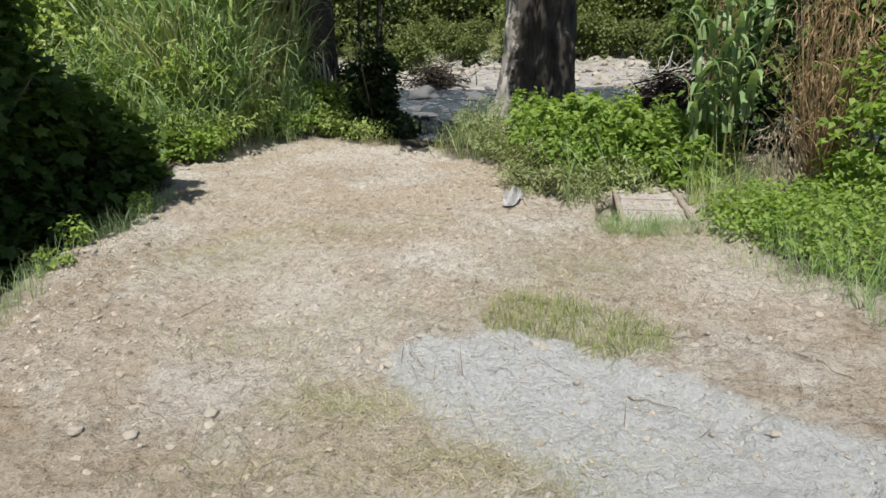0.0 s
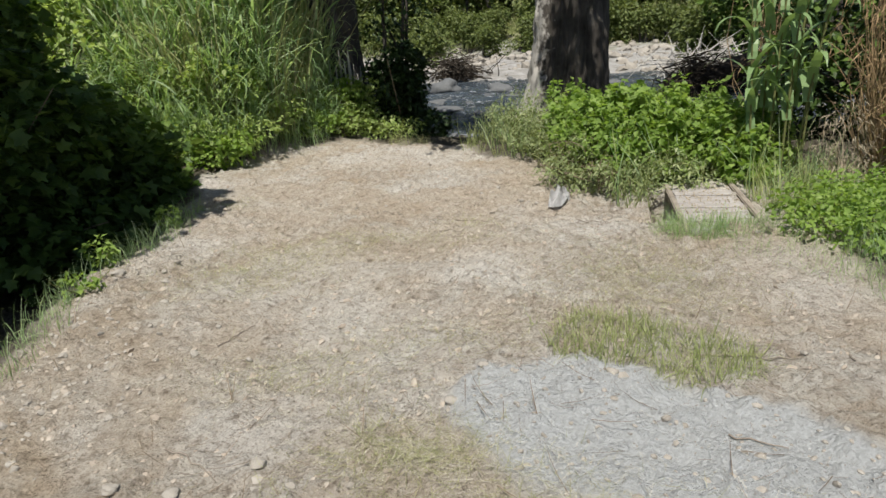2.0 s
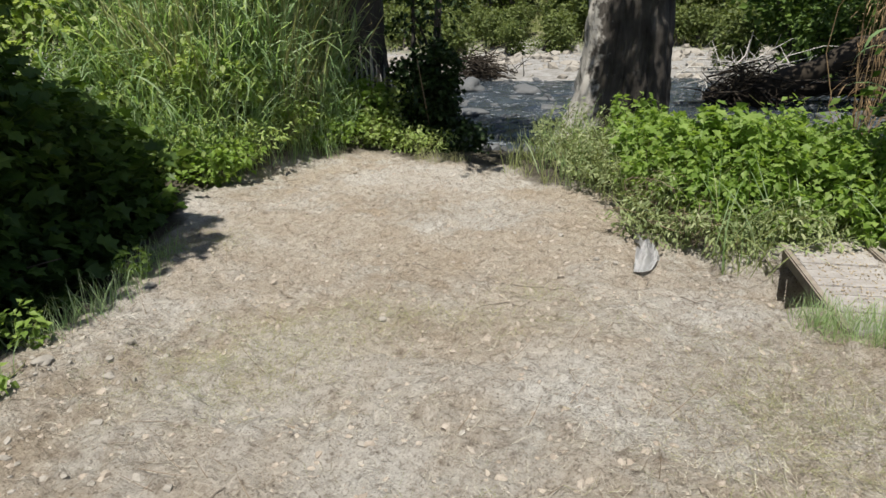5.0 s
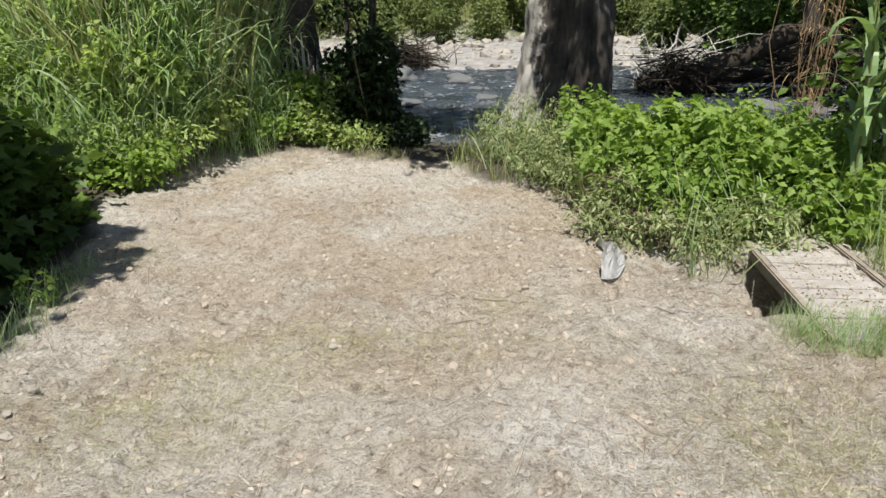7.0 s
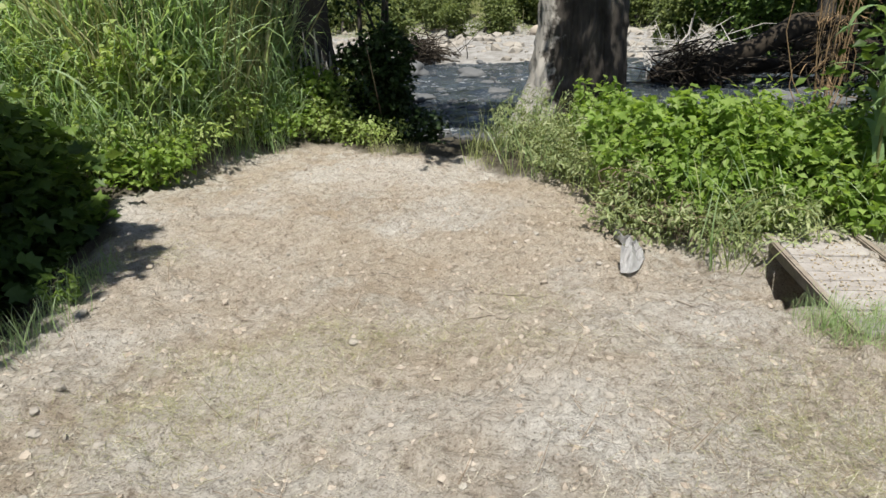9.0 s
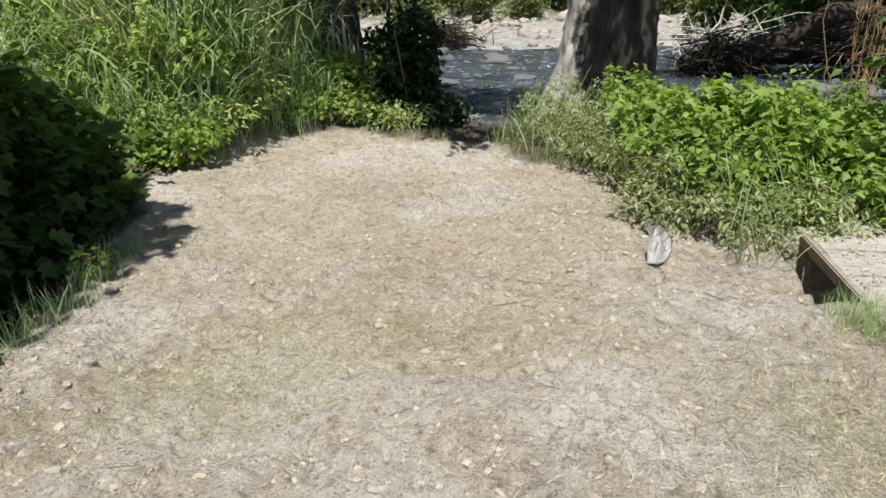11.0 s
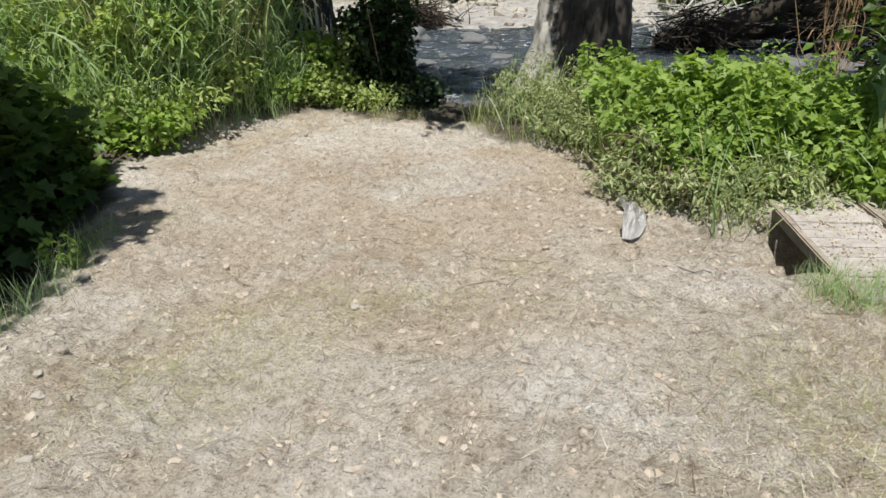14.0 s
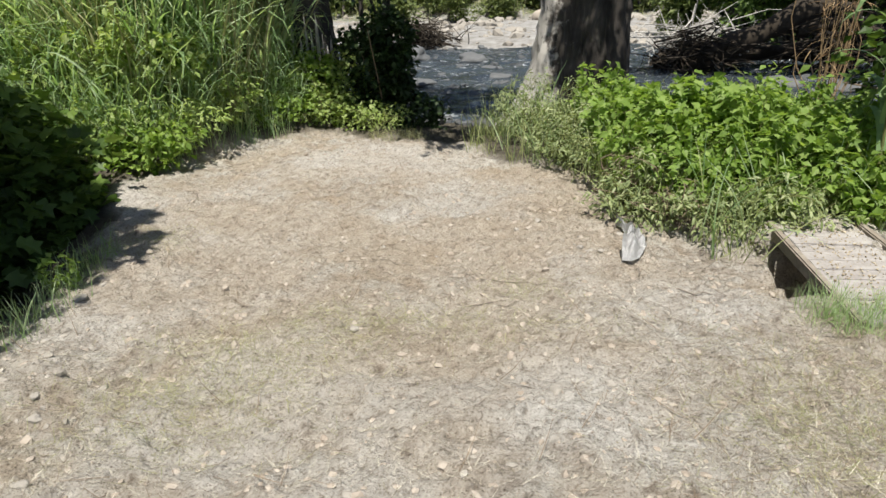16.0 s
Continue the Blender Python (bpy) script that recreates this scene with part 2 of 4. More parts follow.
# ---- mesh building ----
class Build:
    """Gathers vertices and faces of one mesh."""

    def __init__(self):
        self.v, self.f3, self.f4, self.n = [], [], [], 0

    def put(self, verts, faces):
        verts, faces = np.asarray(verts, float), np.asarray(faces, int)
        self.v.append(verts)
        (self.f3 if faces.shape[1] == 3 else self.f4).append(faces + self.n)
        self.n += len(verts)
        return self

    def scatter(self, tv, tf, m, p):
        """One copy of the template for each matrix and place."""
        k, n = len(p), len(tv)
        if not k:
            return self
        v = np.einsum("kij,nj->kni", m, tv) + p[:, None, :]
        f = (np.asarray(tf)[None] + (np.arange(k) * n)[:, None, None]).reshape(-1, len(tf[0]))
        return self.put(v.reshape(-1, 3), f)

    def tube(self, pts, radii, sides=6):
        pts, radii = np.asarray(pts, float), np.asarray(radii, float)
        d = np.gradient(pts, axis=0)
        d /= np.linalg.norm(d, axis=1)[:, None] + 1e-9
        up = np.where(np.abs(d[:, 2:3]) > 0.9, [[1.0, 0, 0]], [[0, 0, 1.0]])
        a = np.cross(d, up)
        a /= np.linalg.norm(a, axis=1)[:, None] + 1e-9
        b = np.cross(d, a)
        ang = np.linspace(0, 2 * np.pi, sides, endpoint=False)
        ring = np.cos(ang)[None, :, None] * a[:, None] + np.sin(ang)[None, :, None] * b[:, None]
        v = (pts[:, None] + ring * radii[:, None, None]).reshape(-1, 3)
        f = [(i * sides + j, i * sides + (j + 1) % sides, (i + 1) * sides + (j + 1) % sides, (i + 1) * sides + j)
             for i in range(len(pts) - 1) for j in range(sides)]
        return self.put(v, f)

    def mesh(self, name, material, smooth=False):
        me = bpy.data.meshes.new(name)
        v = np.concatenate(self.v)
        loops, starts, at = [], [], 0
        for group, size in ((self.f3, 3), (self.f4, 4)):
            for f in group:
                loops.append(f.ravel())
                starts.append(at + np.arange(len(f)) * size)
                at += f.size
        loops, starts = np.concatenate(loops), np.concatenate(starts)
        me.vertices.add(len(v))
        me.vertices.foreach_set("co", v.ravel())
        me.loops.add(len(loops))
        me.loops.foreach_set("vertex_index", loops)
        me.polygons.add(len(starts))
        me.polygons.foreach_set("loop_start", starts)
        me.polygons.foreach_set("use_smooth", np.full(len(starts), smooth))
        me.update(calc_edges=True)
        me.materials.append(material)
        return me


def part(name, build, material, parent, label="", smooth=False):
    me = build if isinstance(build, bpy.types.Mesh) else build.mesh(name, material, smooth)
    ob = new(name, me)
    ob.parent = parent
    return tagged(ob, label)


def thing(name, place, label, category, group="", kind="", turn=0.0):
    ob = new(name)
    ob.empty_display_size = 0.1
    ob.matrix_basis = pose(*place, 0, 0, turn)
    return tagged(ob, label, category, group, kind)


def turns(yaw, pitch, roll, size):
    """Rotation matrices z(yaw) x(pitch) y(roll), scaled."""
    k = len(yaw)
    cz, sz, cx, sx, cy, sy = np.cos(yaw), np.sin(yaw), np.cos(pitch), np.sin(pitch), np.cos(roll), np.sin(roll)
    o, i = np.zeros(k), np.ones(k)
    z = np.array([[cz, -sz, o], [sz, cz, o], [o, o, i]]).transpose(2, 0, 1)
    x = np.array([[i, o, o], [o, cx, -sx], [o, sx, cx]]).transpose(2, 0, 1)
    y = np.array([[cy, o, sy], [o, i, o], [-sy, o, cy]]).transpose(2, 0, 1)
    return (z @ x @ y) * np.asarray(size)[:, None, None]


rng = np.random.default_rng(7)
LEAF = (np.array([(0, 0, 0), (0.36, 0.40, 0.07), (0, 1, -0.12), (-0.36, 0.40, 0.07), (0, 0.45, -0.02)]),
        [(0, 1, 4), (1, 2, 4), (2, 3, 4), (3, 0, 4)])
LOBED = (np.array([(0, 0, 0), (0.42, 0.08, 0.03), (0.30, 0.34, 0.03), (0.52, 0.62, 0.05), (0.2, 0.66, 0.0), (0, 1, -0.1),
                   (-0.2, 0.66, 0.0), (-0.52, 0.62, 0.05), (-0.30, 0.34, 0.03), (-0.42, 0.08, 0.03), (0, 0.42, -0.03)]),
         [(i, i + 1, 10) for i in range(9)] + [(9, 0, 10)])
LONG = (np.array([(0, 0, 0), (0.13, 0.3, 0.03), (0.11, 0.65, 0.0), (0, 1, -0.1), (-0.11, 0.65, 0.0), (-0.13, 0.3, 0.03)]),
        [(0, 1, 5), (1, 2, 5), (5, 2, 4), (2, 3, 4)])
NEEDLE = (np.array([(0, 0, 0), (0.035, 0.3, 0.05), (0.02, 0.7, 0.02), (0, 1, -0.15), (-0.02, 0.7, 0.02), (-0.035, 0.3, 0.05)]), LONG[1])
SMALL = (np.array([(0, 0, 0), (0.34, 0.5, 0.06), (0, 1, -0.1), (-0.34, 0.5, 0.06)]), [(0, 1, 2), (0, 2, 3)])


def blade(bend, width, parts=5):
    """A blade one metre long that rises along z and bends towards y."""
    t = np.linspace(0, 1, parts + 1)
    ang = bend * t ** 1.6
    step = 1.0 / parts
    y = np.concatenate(([0], np.cumsum(np.sin(ang[1:]) * step)))
    z = np.concatenate(([0], np.cumsum(np.cos(ang[1:]) * step)))
    w = width * np.clip(1.0 - t ** 2.2, 0.03, 1)
    v = np.concatenate([np.stack((-w, y - 0.25 * w, z), 1), np.stack((w, y - 0.25 * w, z), 1)])
    n = parts + 1
    return v, [(i, n + i, n + i + 1, i + 1) for i in range(parts)]


BLADES = [blade(0.3, 0.007), blade(0.9, 0.008), blade(1.6, 0.008), blade(2.4, 0.008)]
BROAD_BLADES = [blade(0.12, 0.0035), blade(0.4, 0.005), blade(0.8, 0.006), blade(1.4, 0.0065), blade(2.2, 0.0065)]
TUFT_BLADES = [blade(0.5, 0.013, 3), blade(1.2, 0.014, 3), blade(1.9, 0.014, 4)]
STRAWS = [blade(0.1, 0.008, 3), blade(0.35, 0.009, 3), blade(0.8, 0.008, 3)]


def cane(leaves, seed):
    """A grass culm one metre tall with long arching leaves."""
    r = np.random.default_rng(seed)
    t = np.linspace(0, 1, 5)
    b = Build()
    path = np.stack((0.05 * t ** 2 * r.normal(), 0.06 * t ** 2 * r.normal(), 0.92 * t), 1)
    b.tube(path, np.array((0.0035, 0.0032, 0.0028, 0.0022, 0.001)), 3)
    for k in range(leaves):
        z = 0.12 + 0.8 * (k + r.uniform(0, 0.6)) / leaves
        tv, tf = blade(r.uniform(0.9, 2.7), r.uniform(0.016, 0.028), 5)
        m = turns(np.array([k * 2.6 + r.normal(0, 0.5)]), np.array([-r.uniform(0.2, 0.6)]), np.array([0.0]), np.array([r.uniform(0.32, 0.55)]))
        b.scatter(tv, tf, m, np.array([[np.interp(z, path[:, 2], path[:, 0]), np.interp(z, path[:, 2], path[:, 1]), z]]))
    return np.concatenate(b.v), np.concatenate(b.f4)


CANES = [cane(6 + i % 3, 40 + i) for i in range(6)]


def tufts(build, p, lengths, templates=None, lean=0.35):
    """Blades that stand at the places p."""
    templates = templates or BLADES
    pick = rng.integers(0, len(templates), len(p))
    for i, (tv, tf) in enumerate(templates):
        s = pick == i
        k = int(s.sum())
        build.scatter(tv, tf, turns(rng.uniform(0, 6.28, k), rng.normal(0, lean, k), rng.normal(0, 0.2, k), lengths[s]), p[s])


def lying(build, p, lengths, templates=None):
    """Straws that lie on the ground."""
    templates = templates or STRAWS
    pick = rng.integers(0, len(templates), len(p))
    for i, (tv, tf) in enumerate(templates):
        s = pick == i
        k = int(s.sum())
        build.scatter(tv, tf, turns(rng.uniform(0, 6.28, k), rng.normal(1.5, 0.13, k), rng.normal(0, 0.5, k), lengths[s]), p[s])


def in_blob(k, centre, radii, shell=0.55):
    """Places in an ellipsoid, most of them near its skin, with an uneven outline."""
    d = rng.normal(size=(k, 3))
    d /= np.linalg.norm(d, axis=1)[:, None]
    lump = 1 + 0.22 * np.sin(d[:, 0] * 5 + centre[0] * 3) * np.cos(d[:, 1] * 4 + centre[1]) + 0.12 * np.sin(d[:, 2] * 9 + d[:, 0] * 7)
    r = (shell + (1 - shell) * rng.uniform(0, 1, k) ** 0.6) * lump * rng.uniform(0.82, 1.1, k)
    return np.asarray(centre) + d * r[:, None] * np.asarray(radii), d


def foliage(build, blobs, per, size, template, droop=0.5):
    """Leaves over several blobs (centre, radii); the leaves face outwards and up."""
    for c, r in blobs:
        k = max(6, int(per * (r[0] * r[1] + r[0] * r[2] + r[1] * r[2]) / 3))
        p, d = in_blob(k, c, r)
        yaw = np.arctan2(d[:, 1], d[:, 0]) - np.pi / 2 + rng.normal(0, 0.8, k)
        build.scatter(*template, turns(yaw, rng.normal(-droop * 0.5, 0.55, k), rng.normal(0, 0.5, k), size * rng.uniform(0.55, 1.35, k)), p)


def stems(ob, material, root, tips, radius, sides=5, bow=0.15):
    for q in tips:
        build = Build()
        root_j = np.asarray(root) + np.append(rng.normal(0, radius * 4, 2), 0)
        q = np.asarray(q, float)
        t = np.linspace(0, 1, 6)[:, None]
        mid = (root_j + q) / 2 + np.append(rng.normal(0, bow, 2), bow)
        pts = (1 - t) ** 2 * root_j + 2 * t * (1 - t) * mid + t ** 2 * q
        part("stem", build.tube(pts, radius * np.linspace(1, 0.3, 6), sides), material, ob)


# ---- the lie of the land ----
def lattice(x, y, seed):
    i = np.sin(x * 127.1 + y * 311.7 + seed * 74.7) * 43758.5453
    return i - np.floor(i)


def value_noise(x, y, seed=0):
    xi, yi = np.floor(x), np.floor(y)
    u, w = x - xi, y - yi
    u, w = u * u * (3 - 2 * u), w * w * (3 - 2 * w)
    return ((lattice(xi, yi, seed) * (1 - u) + lattice(xi + 1, yi, seed) * u) * (1 - w)
            + (lattice(xi, yi + 1, seed) * (1 - u) + lattice(xi + 1, yi + 1, seed) * u) * w) * 2 - 1


def fbm(x, y, scale, octaves=4, seed=0):
    total, amp = 0.0, 1.0
    for o in range(octaves):
        total = total + amp * value_noise(x * scale + 17.3 * o, y * scale - 9.1 * o, seed + o)
        scale, amp = scale * 2.03, amp * 0.5
    return total


def step(a, b, x):
    t = np.clip((x - a) / (b - a), 0, 1)
    return t * t * (3 - 2 * t)


def left_edge(y):
    """x of the edge of the bare earth on the left."""
    return np.interp(y, [-3, 2.5, 3.7, 4.5, 5.2, 6.0, 6.9, 9.0], [-1.35, -1.45, -1.88, -1.92, -2.1, -2.5, -3.05, -3.2])


def rim(x):
    """y of the far edge of the bare earth."""
    return np.interp(x, [-6, -3.1, -2.8, -2.65, -2.35, -1.7, -1.15, -0.75, -0.2, 0.12, 0.55, 0.8, 0.95, 1.25, 1.4, 1.75], [6.5, 6.65, 7.15, 7.85, 8.25, 8.45, 8.28, 8.0, 8.05, 7.6, 7.38, 6.95, 6.3, 5.95, 5.55, 5.3])


def land(x, y):
    x, y = np.asarray(x, float), np.asarray(y, float)
    near = 1 - step(9, 12, y)
    z = near * (0.030 * fbm(x, y, 1.1, 3, 3) + 0.019 * fbm(x, y, 5.0, 3, 11) + 0.013 * fbm(x, y, 15.0, 2, 5) + 0.030 * np.maximum(0, fbm(x, y, 24.0, 2, 8) - 0.28))
    # the shaded ditch on the left
    d = left_edge(y) - x
    z = z - 0.55 * step(0.0, 1.3, d) * (1 - step(6.2, 7.4, y)) + 0.04 * np.exp(-((d + 0.15) / 0.2) ** 2) * (1 - step(5, 6, y))
    # the grassy bank behind it
    z = z + 0.50 * step(0.0, 1.3, y - rim(x)) * (1 - step(8.9, 10.2, y)) * (1 - step(-2.5, -1.3, x))
    z = z + 0.10 * step(0.0, 0.8, y - rim(x)) * (1 - step(9.5, 11.5, y)) * step(-0.3, 0.3, x) * (1 - step(1.2, 1.6, x) * (1 - step(6.3, 7.2, y)))
    # washed hollow by the plank bridge, and the channel under it
    z = z - 0.07 * np.exp(-((x - 1.35) / 0.38) ** 2 - ((y - 5.75) / 0.5) ** 2)
    z = z - 0.42 * step(1.64, 1.76, x) * (1 - step(2.2, 2.3, x)) * step(5.0, 5.12, y) * (1 - step(5.84, 5.96, y))
    # down to the river, the gravel bar, the far bank
    bed = -1.15 + 0.10 * fbm(x, y, 0.8, 3, 21)
    z = z + (bed - z) * step(8.3, 16.5, y) ** 0.8
    bar_z = -0.62 + 0.16 * fbm(x, y, 0.35, 4, 31)
    z = z + (bar_z - z) * step(25.0, 29.0, y - 0.12 * x)
    z = z + 1.5 * step(38, 47, y) + 9.0 * step(45, 120, y) + 0.35 * fbm(x, y, 0.12, 3, 41) * step(38, 50, y)
    return z


def span(a, b, n):
    return np.linspace(a, b, n, endpoint=False)


def build_ground():
    xs = np.concatenate((-np.geomspace(400, 7, 26), span(-6.2, -3.4, 36), span(-3.4, -2.4, 40), span(-2.4, 2.6, 340), span(2.6, 3.6, 40), span(3.6, 7, 30), np.geomspace(7, 400, 26)))
    ys = np.concatenate((-np.geomspace(300, 2.4, 14), span(-2, 0.8, 30), span(0.8, 2.2, 80), span(2.2, 6.0, 280), span(6.0, 9.2, 140), span(9.2, 30, 80), span(30, 60, 40), np.geomspace(60, 900, 18)))
    gx, gy = np.meshgrid(xs, ys)
    gz = land(gx, gy)
    nx, ny = len(xs), len(ys)
    i = (np.arange(ny - 1)[:, None] * nx + np.arange(nx - 1)[None]).ravel()
    b = Build().put(np.stack((gx, gy, gz), -1).reshape(-1, 3), np.stack((i, i + 1, i + nx + 1, i + nx), 1))
    me = b.mesh("ground", GROUND, True)
    x, y = gx.ravel(), gy.ravel()
    wob = 0.16 * fbm(x, y, 2.2, 4, 51)
    # the strip of grey gravel crosses from the lower left to the right
    edge_far = np.interp(x, [0.6, 0.75, 1.15, 1.9, 2.7, 6], [2.35, 2.75, 2.9, 2.65, 2.1, 0.2])
    edge_near = np.interp(x, [0.6, 1.0, 1.5, 2.2, 6], [2.4, 1.98, 1.68, 1.0, -1.5])
    gravel = step(-0.05, 0.1, edge_far - y + wob * 0.5) * step(-0.05, 0.1, y - edge_near + wob * 0.5) * step(0.6, 0.75, x)
    # where the soil darkened for shade lies: ditch side, river path, verge
    shaded_soil_l = step(0.0, 0.35, left_edge(y) - x + wob) * (1 - step(9, 10, y))
    shaded_soil_far = step(0.0, 0.35, y - rim(x) + wob) * (x < 1.75) + step(0, 0.3, x - np.interp(y, [3, 3.5, 4.0, 4.3, 5, 9], [3.6, 3.4, 2.8, 2.3, 1.9, 1.7]) + wob)
    shaded_soil_far = shaded_soil_far * (1 - step(1.3, 1.5, x) * (1 - step(2.6, 3.0, x)) * (1 - step(6.1, 6.5, y)))
    shaded_soil = np.clip(shaded_soil_l + shaded_soil_far, 0, 1) * (1 - step(14, 16, y))
    bar = step(24.5, 27.5, y - 0.12 * x + wob * 3)
    far = step(38, 43, y + wob * 12)
    blot = fbm(x, y, 1.4, 4, 53)
    brown = step(-0.1, 0.5, blot + 0.5) * np.exp(-((x + 0.1) / 1.6) ** 2 - ((y - 5.6) / 1.3) ** 2) * 1.2 + step(0.1, 0.5, blot) * 0.6 + 0.75 * step(-0.6, 0.3, blot) * (np.exp(-((x + 0.6) / 1.3) ** 2 - ((y - 1.7) / 1.1) ** 2) + np.exp(-((x + 1.2) / 0.9) ** 2 - ((y - 5.2) / 1.3) ** 2))
    dusty = 0.8 * step(-0.3, 0.5, fbm(x, y, 1.5, 5, 57) + 0.1) * np.exp(-((x - 0.25) / 1.4) ** 2 - ((y - 3.7) / 1.1) ** 2)
    for name, val in (("brown", brown), ("dusty", dusty), ("gravel", gravel), ("shaded_soil", shaded_soil), ("bar", bar), ("far_grass", far)):
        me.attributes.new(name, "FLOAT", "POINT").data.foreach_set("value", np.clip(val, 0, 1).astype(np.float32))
    return tagged(new("ground", me), "bare tan earth with grey gravel, sloping to a stony river", "ground", kind="structure")


build_ground()


def on_land(x, y, lift=0.0):
    x, y = np.asarray(x, float), np.asarray(y, float)
    return np.stack((x, y, land(x, y) + lift), -1)


def build_river():
    xs, ys = np.linspace(-60, 60, 330), np.linspace(10.5, 30, 150)
    gx, gy = np.meshgrid(xs, ys)
    gz = -0.86 + 0.045 * fbm(gx * 0.7, gy * 1.6, 1.4, 4, 61)
    nx = len(xs)
    i = (np.arange(len(ys) - 1)[:, None] * nx + np.arange(nx - 1)[None]).ravel()
    b = Build().put(np.stack((gx, gy, gz), -1).reshape(-1, 3), np.stack((i, i + 1, i + nx + 1, i + nx), 1))
    ob = new("water", b.mesh("water", WATER, True))
    return tagged(ob, "shallow rushing grey-blue river with white foam", "river", kind="structure")


build_river()


# ---- stones ----
def stone_template(seed, detail):
    bm = bmesh.new()
    bmesh.ops.create_icosphere(bm, subdivisions=detail, radius=1.0)
    for v in bm.verts:
        n = noise.noise(v.co * 1.1 + Vector((seed * 3.7, seed, -seed))) * 0.45 + noise.noise(v.co * 2.6 + Vector((seed, -seed * 2, seed))) * 0.16
        v.co *= 1 + n
    v = np.array([p.co[:] for p in bm.verts])
    f = [tuple(p.index for p in t.verts) for t in bm.faces]
    bm.free()
    return v * np.array((1, 0.8, 0.6)), f


PEBBLES = [stone_template(s, 1) for s in range(4)]
ROCKS = [stone_template(s + 10, 3) for s in range(5)]


def scatter_stones(build, p, size, templates=PEBBLES):
    pick = rng.integers(0, len(templates), len(p))
    for i, (tv, tf) in enumerate(templates):
        s = pick == i
        k = int(s.sum())
        build.scatter(tv, tf, turns(rng.uniform(0, 6.28, k), rng.normal(0, 0.4, k), rng.normal(0, 0.4, k), size[s]), p[s])


ROCK_MESHES = {}


def rock(name, x, y, size, material, label, category, group, sink=0.25, which=0, z=None, flat=1.0):
    key = (which, material.name)
    if key not in ROCK_MESHES:
        ROCK_MESHES[key] = Build().put(*ROCKS[which]).mesh(name, material, True)
    ob = new(name, ROCK_MESHES[key])
    base = float(land(x, y)) if z is None else z
    ob.matrix_basis = Matrix.LocRotScale((x, y, base + size * flat * (0.6 - sink)), Euler((0, 0, rng.uniform(0, 6.28))), (size, size, size * flat))
    return tagged(ob, label, category, group)


# ---- trees by the water ----
def trunk_mesh(radius, height, lean, flare, ridges, seed):
    """A furrowed trunk: rings with ridges, wider at the foot."""
    sides, rings = 72, 60
    a = np.linspace(0, 2 * np.pi, sides, endpoint=False)
    t = np.linspace(0, 1, rings)
    zz = t * height - 0.4
    r = radius * (1 - 0.25 * t)
    aa, tt = np.meshgrid(a, t)
    furrow = np.abs(np.sin(aa * ridges / 2 + 1.5 * fbm(aa * 2, tt * height, 1.2, 2, seed)))
    lobes = 0.10 * np.sin(3 * aa + seed) + 0.05 * np.sin(5 * aa + 2 * seed)
    rr = r[:, None] * (1 + lobes * np.exp(-zz / 1.0).clip(0, 1.6)[:, None] + 0.12 * (furrow - 0.6) + 0.06 * fbm(aa * 4, tt * height * 3, 2.0, 3, seed + 3))
    rr = rr + flare * np.exp(-np.maximum(zz, 0) / 0.5)[:, None] * (0.35 + 1.3 * np.maximum(0, np.cos(aa - 3.3)) ** 2)
    x = rr * np.cos(aa) + (tt * height) * lean[0]
    y = rr * np.sin(aa) + (tt * height) * lean[1]
    z = np.repeat(zz[:, None], sides, 1)
    f = [(i * sides + j, i * sides + (j + 1) % sides, (i + 1) * sides + (j + 1) % sides, (i + 1) * sides + j) for i in range(rings - 1) for j in range(sides)]
    return Build().put(np.stack((x, y, z), -1).reshape(-1, 3), f)


def big_tree(x, y, radius, lean, flare, label, limbs, blobs, seed, per=420, leaf=0.13, name="poplar_tree", bark=None):
    z = float(land(x, y))
    tree = thing(name, (x, y, z), label, "tree", "trees by the river")
    part("trunk", trunk_mesh(radius, 6.0, lean, flare, 26, seed), bark or BARK, tree, "furrowed trunk with one flank painted pale as sunlit" if bark else "dark furrowed trunk", True)
    for q in limbs:
        b = Build()
        t = np.linspace(0, 1, 8)[:, None]
        root = np.array((lean[0] * 4.6, lean[1] * 4.6, 4.2))
        q = np.asarray(q, float)
        b.tube(root + (q - root) * t + np.array((0, 0, 0.6)) * np.sin(t * 3.14), radius * np.linspace(0.5, 0.08, 8), 8)
        part("limb", b, BARK, tree)
    # the crown is out of view; its clumps are placed to cast shade
    b = Build()
    foliage(b, blobs, per, leaf, LEAF)
    part("crown", b, LEAF_POPLAR, tree, "loose green crown above view, clumps placed to cast shade")
    return tree


# the first clump is set ahead of the trunk to shade its front
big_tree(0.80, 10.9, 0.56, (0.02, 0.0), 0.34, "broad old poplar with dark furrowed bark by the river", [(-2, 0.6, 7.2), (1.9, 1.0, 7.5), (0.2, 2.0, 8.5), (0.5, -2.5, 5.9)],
         [((0.72, -2.5, 5.9), (0.78, 0.9, 0.5)), ((0.2, 2.0, 8.0), (2.0, 1.3, 1.3)), ((1.6, 1.8, 7.6), (1.3, 1.1, 1.0)), ((-1.0, 2.0, 6.2), (1.6, 1.2, 0.9))], 3, 2200, bark=SUN_FLANK_BARK)
